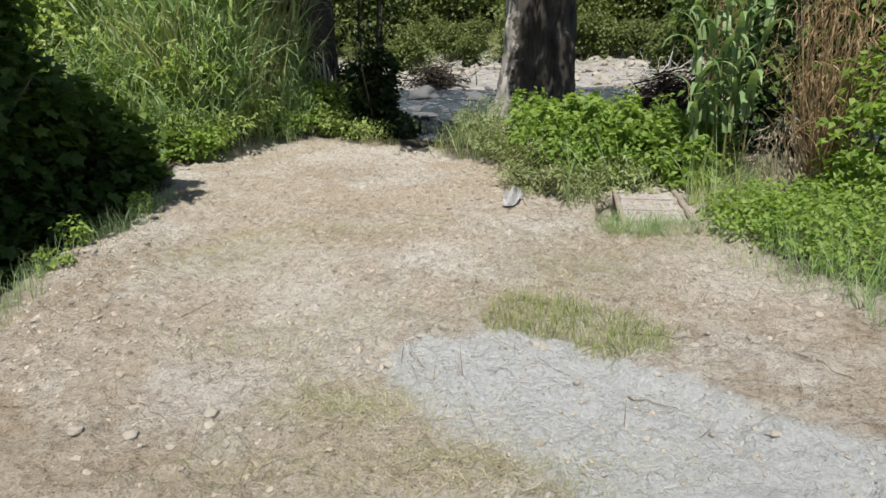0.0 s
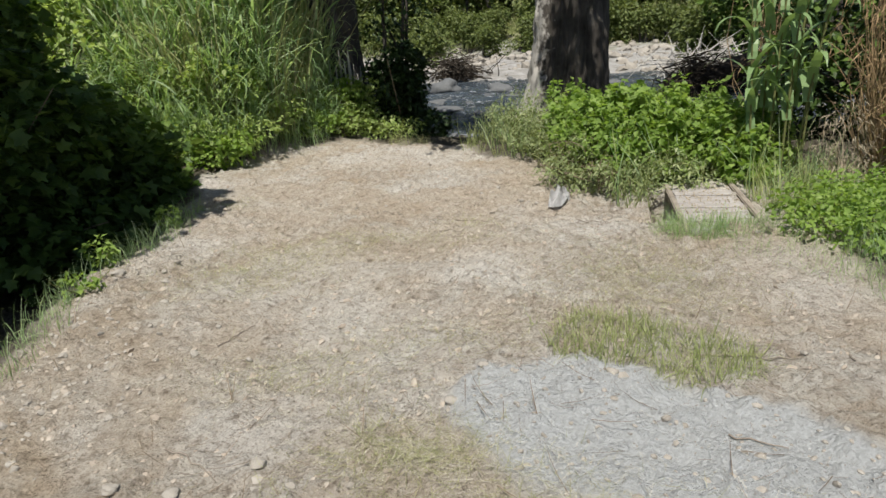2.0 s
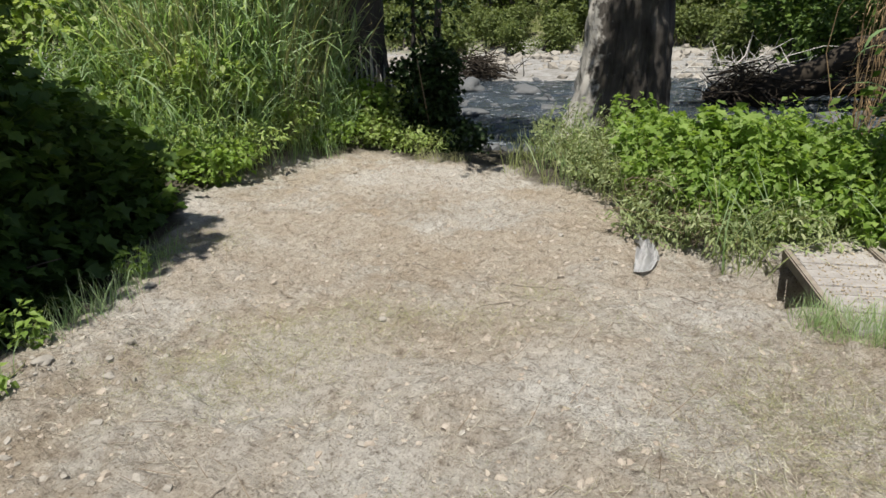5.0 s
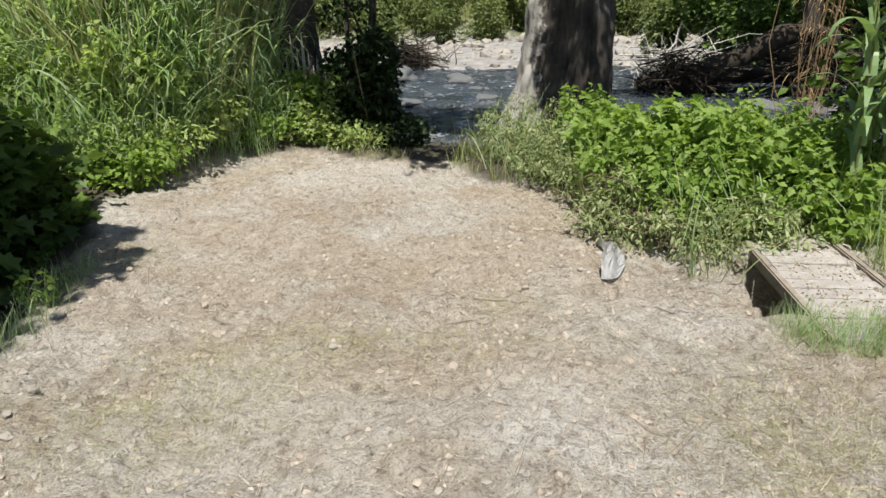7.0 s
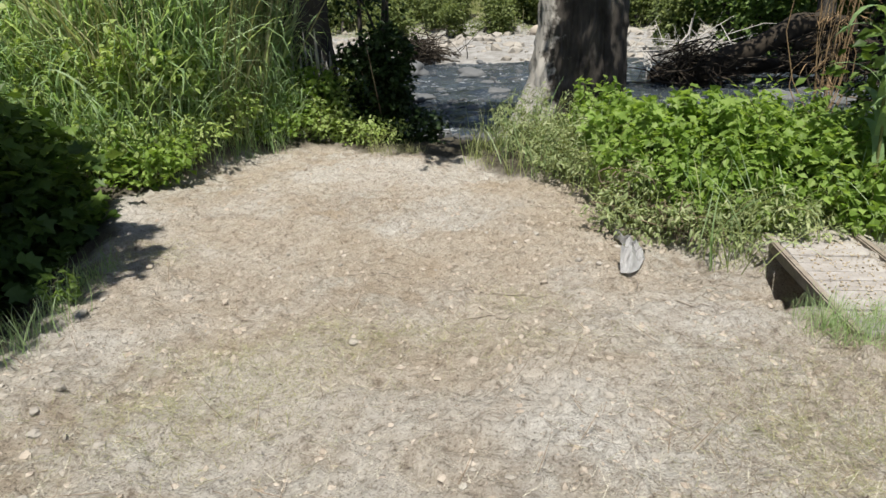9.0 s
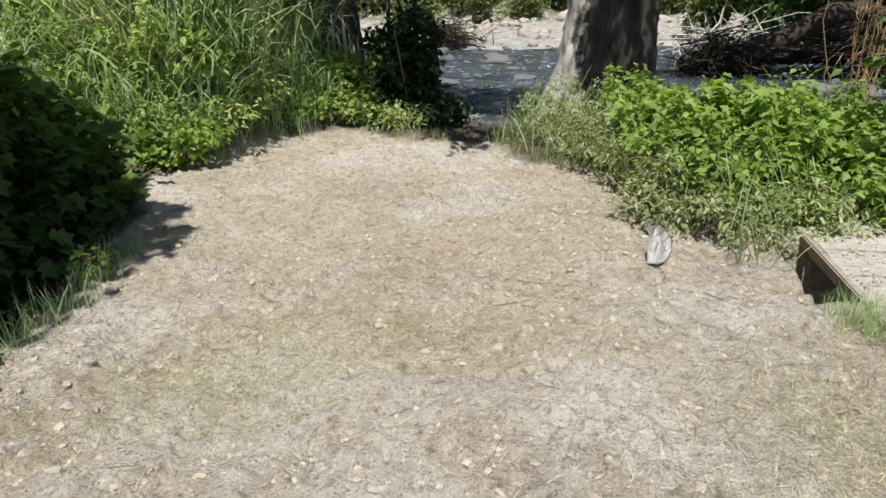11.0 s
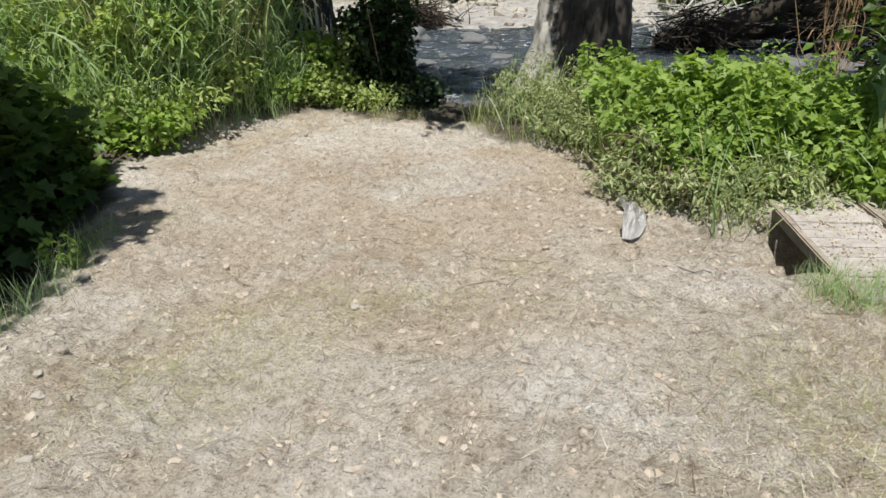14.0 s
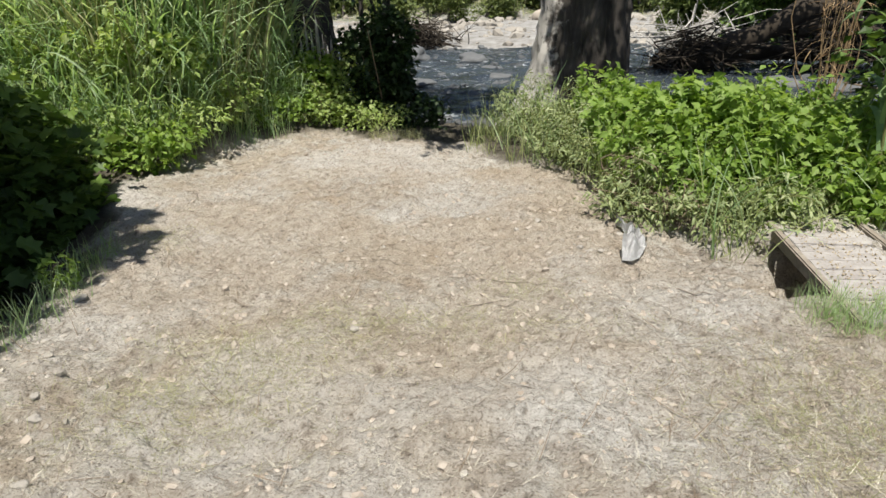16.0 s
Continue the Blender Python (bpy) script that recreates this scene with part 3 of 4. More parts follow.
# the forward clumps are set to shade trunk, shrub and river path
left_tree = big_tree(-2.55, 9.75, 0.50, (-0.02, 0.01), 0.12, "dark poplar trunk with pale strips standing for sunlit bark ridges", [(-2.2, 0.8, 7.0), (1.0, 1.5, 7.5), (-0.4, 1.8, 8.0), (2.1, -2.6, 5.1), (0.1, -2.3, 5.3)],
                     [((2.1, -2.6, 5.0), (0.5, 1.1, 0.4)), ((1.2, -2.35, 5.2), (0.55, 0.5, 0.4)), ((0.15, -1.95, 5.1), (0.95, 0.7, 0.5)), ((0.0, -1.5, 5.7), (0.9, 0.6, 0.5)), ((0.2, 1.0, 6.0), (1.0, 0.9, 0.7)), ((-2.2, 1.3, 5.0), (1.6, 1.2, 1.0)), ((0.4, 4.0, 6.0), (1.8, 1.3, 1.0))], 8, 2200)
# thin pale tubes stand for streaks of sunlight on the bark ridges
for k in range(13):
    a = -1.75 + k * 0.115 + rng.normal(0, 0.02)
    z0, h = rng.uniform(0.45, 0.8), rng.uniform(0.25, 0.75)
    b = Build()
    t = np.linspace(0, 1, 5)
    r = 0.50 * 1.05 + 0.12 * np.exp(-z0 / 0.38)
    b.tube(np.stack((np.cos(a) * r - 0.02 * (z0 + h * t), np.sin(a) * r + 0 * t, z0 + h * t), 1), np.array((0.004, 0.014, 0.018, 0.013, 0.003)) * rng.uniform(0.7, 1.3), 5)
    part("sun_strip", b, PALE_BARK, left_tree, "pale strip standing for sun on a bark ridge")


# willow added so that its crown, above view, shades the drift logs
big_tree(7.7, 22.4, 0.24, (-0.03, -0.02), 0.1, "riverside willow added to shade the driftwood", [(-3.8, -4.2, 4.9), (-0.4, -4.0, 5.0), (1.0, 0.5, 6.5)],
         [((-4.0, -4.3, 5.0), (1.3, 0.9, 0.5)), ((-2.0, -4.2, 5.0), (1.3, 1.0, 0.5)), ((0.0, -4.2, 4.9), (1.2, 1.0, 0.5)), ((0.4, 0.4, 5.6), (2.0, 1.6, 1.2))], 13, 1000, 0.16, "shade_willow")


# ---- leafy shrubs ----
def shrub(name, place, label, category, blobs, per, size, template, leaf_mat, stem_mat=TWIG, stem=0.012, group="", tips=2, root=(0, 0, 0)):
    ob = thing(name, place, label, category, group)
    ends = [np.asarray(c) + rng.normal(0, 0.5, 3) * np.asarray(r) for c, r in blobs for _ in range(tips)]
    stems(ob, stem_mat, root, ends, stem)
    b = Build()
    foliage(b, blobs, per, size, template)
    part("foliage", b, leaf_mat, ob)
    return ob


# the shrub in the gap and its thin sapling, leaf colour blackened for shade
shrub("shaded_shrub", (-1.45, 9.35, float(land(-1.45, 9.35))), "dense shrub in deep shade at the path to the river", "shrub",
      [((0, 0, 0.55), (0.42, 0.35, 0.5)), ((0.12, 0.05, 0.95), (0.3, 0.28, 0.35)), ((0.3, 0, 0.15), (0.45, 0.3, 0.28)), ((-0.2, 0, 0.9), (0.25, 0.2, 0.2)), ((0.05, 0.1, 0.5), (0.28, 0.25, 0.4))], 16000, 0.07, LEAF, LEAF_SHADED)
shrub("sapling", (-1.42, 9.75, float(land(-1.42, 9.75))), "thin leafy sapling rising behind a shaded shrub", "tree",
      [((0.0, 0, 1.9), (0.5, 0.4, 0.5)), ((-0.35, 0.1, 1.6), (0.3, 0.3, 0.25)), ((0.3, 0, 2.4), (0.5, 0.4, 0.4)), ((-0.2, 0, 2.8), (0.6, 0.5, 0.5))], 1300, 0.08, LEAF, LEAF_SHADED, BARK, 0.04, tips=1)

# the big vine-hung thicket on the left
left_blobs = [((-0.05, -1.4, 1.15), (0.9, 1.0, 0.8)), ((0.05, 0.1, 1.3), (0.85, 1.0, 0.8)), ((-0.1, 0.95, 1.15), (0.8, 0.7, 0.75)), ((-0.6, -0.2, 2.4), (1.1, 1.4, 0.75)),
              ((-0.8, -1.9, 2.3), (1.0, 1.0, 0.7)), ((-0.4, -0.5, 0.5), (0.8, 1.5, 0.6)), ((-2.0, -0.3, 1.5), (1.0, 2.0, 1.4)), ((-0.5, 0.95, 0.5), (0.8, 0.7, 0.5)), ((-0.9, 1.2, 2.2), (0.8, 0.7, 0.6)), ((0.15, 1.45, 0.45), (0.6, 0.5, 0.55)), ((-0.15, 1.35, 1.0), (0.6, 0.55, 0.5)), ((0.3, 0.4, 0.4), (0.55, 0.9, 0.45)), ((0.5, 1.35, 0.6), (0.5, 0.42, 0.6)), ((0.1, 1.7, 0.8), (0.6, 0.4, 0.7))]
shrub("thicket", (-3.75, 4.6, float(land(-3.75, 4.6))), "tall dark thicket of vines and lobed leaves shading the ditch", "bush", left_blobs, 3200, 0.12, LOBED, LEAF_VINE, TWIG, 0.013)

# added tree out of view; clumps sit where they shade ditch and thicket
shrub("unseen_shade_tree", (-6.35, 2.95, float(land(-6.35, 2.95))), "unseen leafy tree added to shade the ditch", "tree",
      [((3.75, 0.35, 5.1), (0.9, 0.75, 0.5)), ((3.6, -0.65, 5.1), (0.95, 0.9, 0.5)), ((3.7, -1.75, 5.1), (0.9, 0.9, 0.5)), ((3.95, 1.1, 5.0), (0.38, 0.16, 0.2)), ((3.0, 1.0, 5.0), (0.75, 0.6, 0.5)), ((3.1, 1.4, 5.0), (0.65, 0.5, 0.4)), ((2.7, 0.0, 5.2), (0.9, 0.8, 0.5)), ((2.6, -1.3, 5.2), (0.9, 0.9, 0.5)), ((0.2, 0.4, 5.6), (1.3, 1.3, 0.9))], 3400, 0.12, LOBED, LEAF_VINE, BARK, 0.06, tips=1)
shrub("hedge", (-5.4, 7.6, float(land(-5.4, 7.6))), "sunlit tangle of vines and scrub behind the thicket", "bush",
      [((0.3, 0, 0.8), (0.9, 0.7, 0.8)), ((0.1, 0.3, 1.8), (1.0, 0.8, 0.8)), ((-1.0, 0, 1.3), (1.2, 1.0, 1.2)), ((-0.3, 0.8, 2.8), (1.3, 1.0, 0.9))], 2600, 0.09, LEAF, LEAF_LOW, TWIG, 0.02)
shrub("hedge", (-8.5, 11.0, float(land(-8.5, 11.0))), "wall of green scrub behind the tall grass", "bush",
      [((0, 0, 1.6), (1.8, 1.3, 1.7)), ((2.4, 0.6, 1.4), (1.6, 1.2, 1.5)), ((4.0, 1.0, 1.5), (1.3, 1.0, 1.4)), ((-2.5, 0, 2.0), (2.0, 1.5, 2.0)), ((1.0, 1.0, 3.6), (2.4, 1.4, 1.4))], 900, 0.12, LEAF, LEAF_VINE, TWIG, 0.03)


# ---- grasses ----
def grass_patch(name, label, p, lengths, templates, material, lean=0.3, category="grass"):
    b = Build()
    tufts(b, p, lengths, templates, lean)
    ob = new(name, b.mesh(name, material))
    return tagged(ob, label, category, kind="stuff")


def region(k, x0, x1, y0, y1, keep):
    x, y = rng.uniform(x0, x1, k), rng.uniform(y0, y1, k)
    s = keep(x, y)
    return x[s], y[s]


# tall grass on the bank: culms with arching leaves, thin blades and dry stems among them
x, y = region(2400, -4.8, -1.75, 7.0, 9.4, lambda x, y: (y > rim(x) + 0.4) & (fbm(x, y, 1.5, 2, 71) > -0.3) & (x < -2.15 - 0.25 * (y - 8.6)))
back = np.clip((y - rim(x) - 0.2) / 1.3, 0, 1) * np.clip((-1.95 - x) / 0.9, 0.3, 1)
grass_patch("cane_grass", "tall arching green cane grass on the bank", on_land(x, y), (0.4 + 1.35 * back) * rng.uniform(0.65, 1.25, len(x)), CANES, BLADE, 0.12)
x, y = region(6000, -4.8, -1.75, 7.0, 9.3, lambda x, y: (y > rim(x) + 0.06) & (fbm(x, y, 1.5, 2, 71) > -0.75) & (x < -2.2 - 0.25 * (y - 8.6)))
back = np.clip((y - rim(x)) / 1.0, 0, 1) * np.clip((-2.1 - x) / 0.5, 0.25, 1)
grass_patch("tall_grass", "thin green grass among the canes on the bank", on_land(x, y), (0.35 + 1.1 * back) * rng.uniform(0.6, 1.25, len(x)), BROAD_BLADES, BLADE, 0.14)
x, y = region(6000, -4.8, -2.5, 7.4, 9.4, lambda x, y: (y > rim(x) + 0.4) & (fbm(x, y, 1.2, 2, 73) > -0.1))
grass_patch("dry_tall_grass", "drying tall grass among the green on the bank", on_land(x, y), rng.uniform(0.9, 2.1, len(x)), BROAD_BLADES[:3], BLADE_DRY, 0.12)
# leafy weeds along the foot of the bank, taller ones behind
weeds = [(-3.2, 7.15, 0.45), (-2.95, 7.1, 0.36), (-2.85, 7.5, 0.42), (-2.75, 8.1, 0.34), (-2.4, 8.62, 0.28), (-2.0, 8.9, 0.30), (-1.7, 9.0, 0.28), (-1.4, 8.95, 0.20), (-3.8, 7.5, 0.6), (-2.55, 8.9, 0.3),
         (-3.3, 7.35, 0.75), (-3.05, 7.65, 0.66), (-3.65, 7.5, 0.85), (-4.0, 7.3, 0.8), (-4.35, 7.5, 0.9), (-2.95, 8.1, 0.6), (-2.7, 8.6, 0.55), (-2.25, 9.05, 0.5), (-1.95, 9.2, 0.62), (-3.3, 8.0, 0.7)]
for wx, wy, h in weeds:
    h = h * rng.uniform(0.7, 1.05)
    wide = rng.uniform(0.8, 1.15)
    shrub("weed_clump", (wx, wy, float(land(wx, wy))), "tall leafy green weeds among the bank grass" if h > 0.45 else "leafy green weeds at the edge of the bare earth", "weeds",
          [((0, 0, h * 0.5), (0.30 * wide, 0.26 * wide, h * 0.6)), ((0.2, 0.1, h * 0.8), (0.2, 0.2, h * 0.4)), ((-0.17, -0.05, h * 0.4), (0.26, 0.2, h * 0.45))]
          + [((rng.uniform(-0.25, 0.25), rng.uniform(-0.22, 0.2), h * rng.uniform(0.8, 1.2)), (0.07, 0.07, h * rng.uniform(0.2, 0.4))) for _ in range(5)],
          4600, rng.uniform(0.05, 0.075), LEAF if rng.uniform() < 0.7 else LONG, LEAF_LOW if rng.uniform() < 0.7 else LEAF_HERB, STEM, 0.005, "weeds along the bank")

# bright herb bank right of the gap
# each: place, height, leaf (b broad lobed, m pointed, f fine)
herbs = [(0.35, 8.2, 0.30, "f"), (0.75, 7.75, 0.38, "f"), (1.1, 7.4, 0.52, "b"), (1.42, 6.95, 0.50, "b"), (1.8, 7.2, 0.50, "m"), (1.85, 6.78, 0.46, "b"), (2.2, 7.0, 0.48, "m"), (2.55, 7.1, 0.46, "m"), (0.2, 8.7, 0.34, "f"),
         (1.0, 8.3, 0.45, "m"), (1.6, 7.9, 0.44, "b"), (2.3, 7.8, 0.34, "m"), (0.62, 7.6, 0.22, "f"), (0.92, 7.15, 0.30, "f"), (1.15, 6.8, 0.36, "m"), (1.2, 6.4, 0.26, "f"), (1.42, 6.45, 0.40, "m"), (1.5, 6.1, 0.24, "f"),
         (1.72, 6.42, 0.42, "m"), (1.78, 6.2, 0.24, "f"), (2.0, 6.55, 0.44, "b"), (2.3, 6.6, 0.42, "m"), (2.1, 6.3, 0.22, "f"), (2.45, 6.4, 0.30, "m"), (1.05, 6.25, 0.18, "f"), (1.62, 6.75, 0.5, "m"), (2.7, 6.75, 0.4, "m")]
LEAF_KINDS = {"b": (LOBED, 0.075, 5000, LEAF_HERB), "m": (LEAF, 0.065, 6500, LEAF_HERB), "f": (LONG, 0.052, 7000, LEAF_WEED)}
HERB_WORDS = {"b": "bright green herbs with broad lobed leaves beside the path", "m": "bright green leafy herbs and nettles beside the path", "f": "fine grey-green weeds at the edge of the path"}
for hx, hy, h, sort in herbs:
    h = h * rng.uniform(0.85, 1.15)
    template, size, per, mat = LEAF_KINDS[sort]
    shrub("herb_clump", (hx, hy, float(land(hx, hy))), HERB_WORDS[sort], "weeds",
          [((0, 0, h * 0.45), (0.30, 0.27, h * 0.5)), ((0.12, 0.05, h * 0.85), (0.2, 0.2, h * 0.3)), ((-0.16, -0.05, h * 0.7), (0.2, 0.2, h * 0.35)), ((0.05, -0.2, h * 0.3), (0.26, 0.18, h * 0.32))]
          + [((rng.uniform(-0.28, 0.28), rng.uniform(-0.28, 0.25), h * rng.uniform(0.7, 1.25)), (0.06, 0.06, h * rng.uniform(0.2, 0.4))) for _ in range(7)],
          per, size * rng.uniform(0.85, 1.15), template, mat, STEM, 0.005, "herbs by the path")
# a dark, half-dead bush in the herbs, and stalks of seeding grass over them
dead_spots = [(1.02, 6.5, 0.30), (1.3, 6.15, 0.2)]
x, y = region(900, 0.0, 2.7, 5.6, 8.6, lambda x, y: (y > rim(x) + 0.05) & (fbm(x, y, 1.7, 2, 76) > -0.1) & ~((x > 1.7) & (x < 2.42) & (y < 6.1)))
grass_patch("seeding_grass", "tall loose grass stalks standing among the herbs", on_land(x, y), rng.uniform(0.3, 0.7, len(x)), BLADES[:3], BLADE, 0.22)
x, y = region(9000, -0.35, 3.0, 5.2, 9.2, lambda x, y: (y > rim(x) + 0.02 + 0.1 * fbm(x, y, 3, 2, 77)) & (fbm(x, y, 2.0, 2, 75) > -0.6) & ~((x > 1.7) & (x < 2.42) & (y < 6.1)))
grass_patch("bank_grass", "rough grass between the herbs", on_land(x, y), 0.10 + 0.5 * rng.uniform(0, 1, len(x)) ** 3, BLADES, BLADE_TURF, 0.35)
# the right-hand verge
verge = lambda x, y: (x > np.interp(y, [3, 3.5, 4.0, 4.3, 5, 7], [3.2, 3.0, 2.4, 1.95, 2.4, 2.4]) + 0.12 * fbm(x, y, 3, 3, 79)) & ~((x < 2.44) & (y > 4.9))
x, y = region(14000, 1.8, 5.2, 3.0, 6.8, verge)
grass_patch("verge_grass", "green grass along the edge of the dirt track", on_land(x, y), rng.uniform(0.08, 0.36, len(x)) * np.interp(x, [2.3, 3.0], [0.35, 1]), BLADES, BLADE, 0.4)
x, y = region(2600, 1.5, 2.6, 4.45, 5.15, lambda x, y: ((x - 2.03) / 0.42) ** 2 + ((y - 4.83) / 0.24) ** 2 < 1)
grass_patch("bridge_grass", "green grass tuft at the end of the plank bridge", on_land(x, y), rng.uniform(0.05, 0.17, len(x)), BLADES, BLADE, 0.4)
x, y = region(900, 1.6, 2.3, 4.5, 5.0, lambda x, y: ((x - 1.93) / 0.24) ** 2 + ((y - 4.74) / 0.15) ** 2 < 1)
grass_patch("bridge_tuft", "taller grass tuft beside the corner of the plank bridge", on_land(x, y), rng.uniform(0.10, 0.25, len(x)), BLADES, BLADE, 0.35)
right_herbs = [(2.75, 4.75, 0.26), (3.05, 4.45, 0.26), (3.3, 4.1, 0.24), (3.5, 4.9, 0.36), (2.85, 5.3, 0.28), (3.75, 4.2, 0.34), (4.2, 4.8, 0.5), (3.2, 5.2, 0.3)]
for hx, hy, h in right_herbs:
    shrub("herb_clump", (hx, hy, float(land(hx, hy))), "leafy green herbs on the verge of the dirt track", "weeds",
          [((0, 0, h * 0.5), (0.3, 0.28, h * 0.6)), ((0.15, 0.08, h * 0.8), (0.22, 0.2, h * 0.4)), ((-0.15, -0.1, h * 0.5), (0.24, 0.2, h * 0.4))], 5200, 0.046, LEAF, LEAF_HERB, STEM, 0.005, "herbs on the verge")
ivy_blobs = [((0, 0, 0.5), (0.5, 0.4, 0.55)), ((0.3, 0.3, 1.0), (0.6, 0.5, 0.5)), ((0.6, -0.3, 0.6), (0.6, 0.5, 0.6)), ((0.9, 0.5, 1.5), (0.8, 0.7, 0.8)), ((-0.2, 0.15, 0.25), (0.3, 0.3, 0.28))]
shrub("bramble_thicket", (3.95, 5.7, float(land(3.95, 5.7))), "bramble and bindweed thicket with broad green leaves", "bush", ivy_blobs, 2800, 0.085, LEAF, LEAF_HERB, TWIG, 0.01)
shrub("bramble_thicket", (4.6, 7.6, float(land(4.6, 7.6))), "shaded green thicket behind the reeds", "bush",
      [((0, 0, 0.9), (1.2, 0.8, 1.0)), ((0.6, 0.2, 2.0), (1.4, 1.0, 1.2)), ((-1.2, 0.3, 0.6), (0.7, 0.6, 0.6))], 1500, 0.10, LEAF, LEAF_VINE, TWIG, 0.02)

# dark backing for the reeds; its shade is in the leaf colour
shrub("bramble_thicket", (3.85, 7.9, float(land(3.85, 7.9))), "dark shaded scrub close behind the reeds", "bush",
      [((0, 0, 0.5), (0.6, 0.5, 0.6)), ((0.2, 0.2, 1.3), (0.7, 0.6, 0.7)), ((-0.55, 0.1, 0.3), (0.4, 0.4, 0.35)), ((0.5, 0.3, 2.0), (0.8, 0.6, 0.6))], 3000, 0.08, LEAF, LEAF_SHADED, TWIG, 0.015)


# ---- reeds ----
def reed(x, y, h, lean, n):
    ob = thing("reed", (x, y, float(land(x, y))), "tall giant reed with drooping grey-green leaves", "reed", "reeds by the herbs")
    b = Build()
    t = np.linspace(0, 1, 9)
    path = np.stack((lean[0] * h * t ** 1.5, lean[1] * h * t ** 1.5, h * t), 1)
    b.tube(path, np.linspace(0.011, 0.005, 9), 7)
    part("stalk", b, STEM, ob)
    for k in range(n):
        s = 0.25 + 0.7 * k / n + rng.uniform(0, 0.05)
        root = np.array([np.interp(s, t, path[:, i]) for i in range(3)])
        tv, tf = blade(rng.uniform(1.9, 3.0), 0.072, 9)
        a = k * 2.5 + rng.normal(0, 0.4)
        m = turns(np.array([a]), np.array([-0.2]), np.array([0.0]), np.array([rng.uniform(0.38, 0.62)]))
        part("leaf", Build().scatter(tv, tf, m, root[None]), LEAF_REED, ob)


for rx, ry, h, lx, ly in ((2.70, 6.42, 2.0, 0.03, 0.0), (2.82, 6.50, 2.3, 0.10, 0.02), (2.60, 6.55, 1.9, -0.04, 0.03), (2.92, 6.40, 2.2, 0.12, -0.05), (2.76, 6.62, 2.4, 0.05, 0.05), (3.02, 6.62, 2.2, 0.08, 0.0), (2.55, 6.40, 1.5, -0.06, -0.04), (2.66, 6.52, 2.1, 0.0, 0.02), (2.88, 6.56, 2.0, 0.06, 0.03), (2.80, 6.36, 1.7, 0.02, -0.05)):
    reed(rx, ry, h, (lx, ly), 9)


# ---- dead brush ----
def dead_brush(place, label, blobs, per, size, material, sticks, template=NEEDLE):
    ob = thing("dead_brush", place, label, "dry brush")
    stems(ob, material, (0, 0, 0), [np.asarray(c) + rng.normal(0, 0.6, 3) * np.asarray(r) for c, r in blobs for _ in range(sticks)], 0.006, 4, 0.25)
    b = Build()
    foliage(b, blobs, per, size, template, 1.6)
    part("dead_leaves", b, material, ob)


dead_brush((3.55, 6.25, float(land(3.55, 6.25))), "rust-brown hanging dead creepers above the verge",
           [((-0.05, 0, 1.35), (0.42, 0.35, 0.5)), ((0.35, 0.1, 1.7), (0.55, 0.45, 0.6)), ((0.0, 0, 0.85), (0.25, 0.25, 0.35))], 2200, 0.13, RUST, 60)
dead_brush((3.15, 9.2, float(land(3.15, 9.2))), "tall dead orange-brown reed stalks with hanging leaves", [((0, 0, 1.2), (0.16, 0.15, 0.9)), ((0.14, 0.1, 1.5), (0.14, 0.15, 0.9)), ((0.1, 0, 2.0), (0.16, 0.2, 0.6))], 1800, 0.14, RUST, 7)
for dx, dy, h in dead_spots:
    dead_brush((dx, dy, float(land(dx, dy))), "dark withered weeds with brown stalks beside the path", [((0, 0, h * 0.7), (0.2, 0.18, h * 0.7)), ((0.1, -0.12, h * 0.3), (0.2, 0.14, h * 0.3))], 7000, 0.06, TWIG, 9)
dead_brush((3.22, 6.12, float(land(3.22, 6.12))), "pale dead leaves and straw heaped under the creepers",
           [((0, 0, 0.35), (0.24, 0.22, 0.38)), ((0.1, 0, 0.1), (0.32, 0.28, 0.15))], 11000, 0.07, HUSK, 14)


# ---- plank bridge ----
def box(w, d, h, bevel=0.008):
    bm = bmesh.new()
    bmesh.ops.create_cube(bm, size=1.0)
    bmesh.ops.scale(bm, vec=(w, d, h), verts=bm.verts)
    bmesh.ops.bevel(bm, geom=bm.edges, offset=bevel, segments=2, affect="EDGES")
    return bm


def bm_part(name, bm, material, parent, place, turn=(0, 0, 0), label=""):
    me = bpy.data.meshes.new(name)
    bm.to_mesh(me)
    bm.free()
    me.materials.append(material)
    ob = new(name, me)
    ob.parent = parent
    ob.matrix_basis = pose(*place, *turn)
    return tagged(ob, label)


bridge = thing("plank_bridge", (2.11, 5.42, 0.0), "small weathered plank bridge over a dark ditch", "footbridge", turn=1.5)
for k in range(11):
    w = 0.1205
    bm_part("plank", box(0.47 + rng.uniform(-0.01, 0.01), w, 0.035, 0.004), BOARD, bridge, (rng.uniform(-0.006, 0.006), -0.62 + k * 0.122, 0.012 + rng.uniform(-0.004, 0.004)), (rng.normal(0, 0.5), rng.normal(0, 0.5), rng.normal(0, 0.5)))
for s in (-1, 1):
    bm_part("side_rail", box(0.045, 1.36, 0.075), BEAM, bridge, (s * 0.258, -0.01, 0.016 if s > 0 else 0.004), label="brown weathered side beam")
for yy in (-0.55, 0.6):
    bm_part("bearer", box(0.62, 0.10, 0.10, 0.012), BEAM, bridge, (0, yy, -0.085))
b = Build()
k = 700
p = np.stack((rng.uniform(1.9, 2.33, k), rng.uniform(4.85, 6.05, k), np.full(k, 0.034)), 1)
scatter_stones(b, p, 0.002 + 0.007 * rng.uniform(0, 1, k) ** 2)
lying(b, p[:260] + np.array((0, 0, 0.003)), rng.uniform(0.02, 0.09, 260))
tagged(new("bridge_litter", b.mesh("bridge_litter", HUSK)), "dry leaf crumbs and grit on the planks", "litter", kind="stuff")

# pale plastic film lying in the dirt, its edge folded up
bm = bmesh.new()
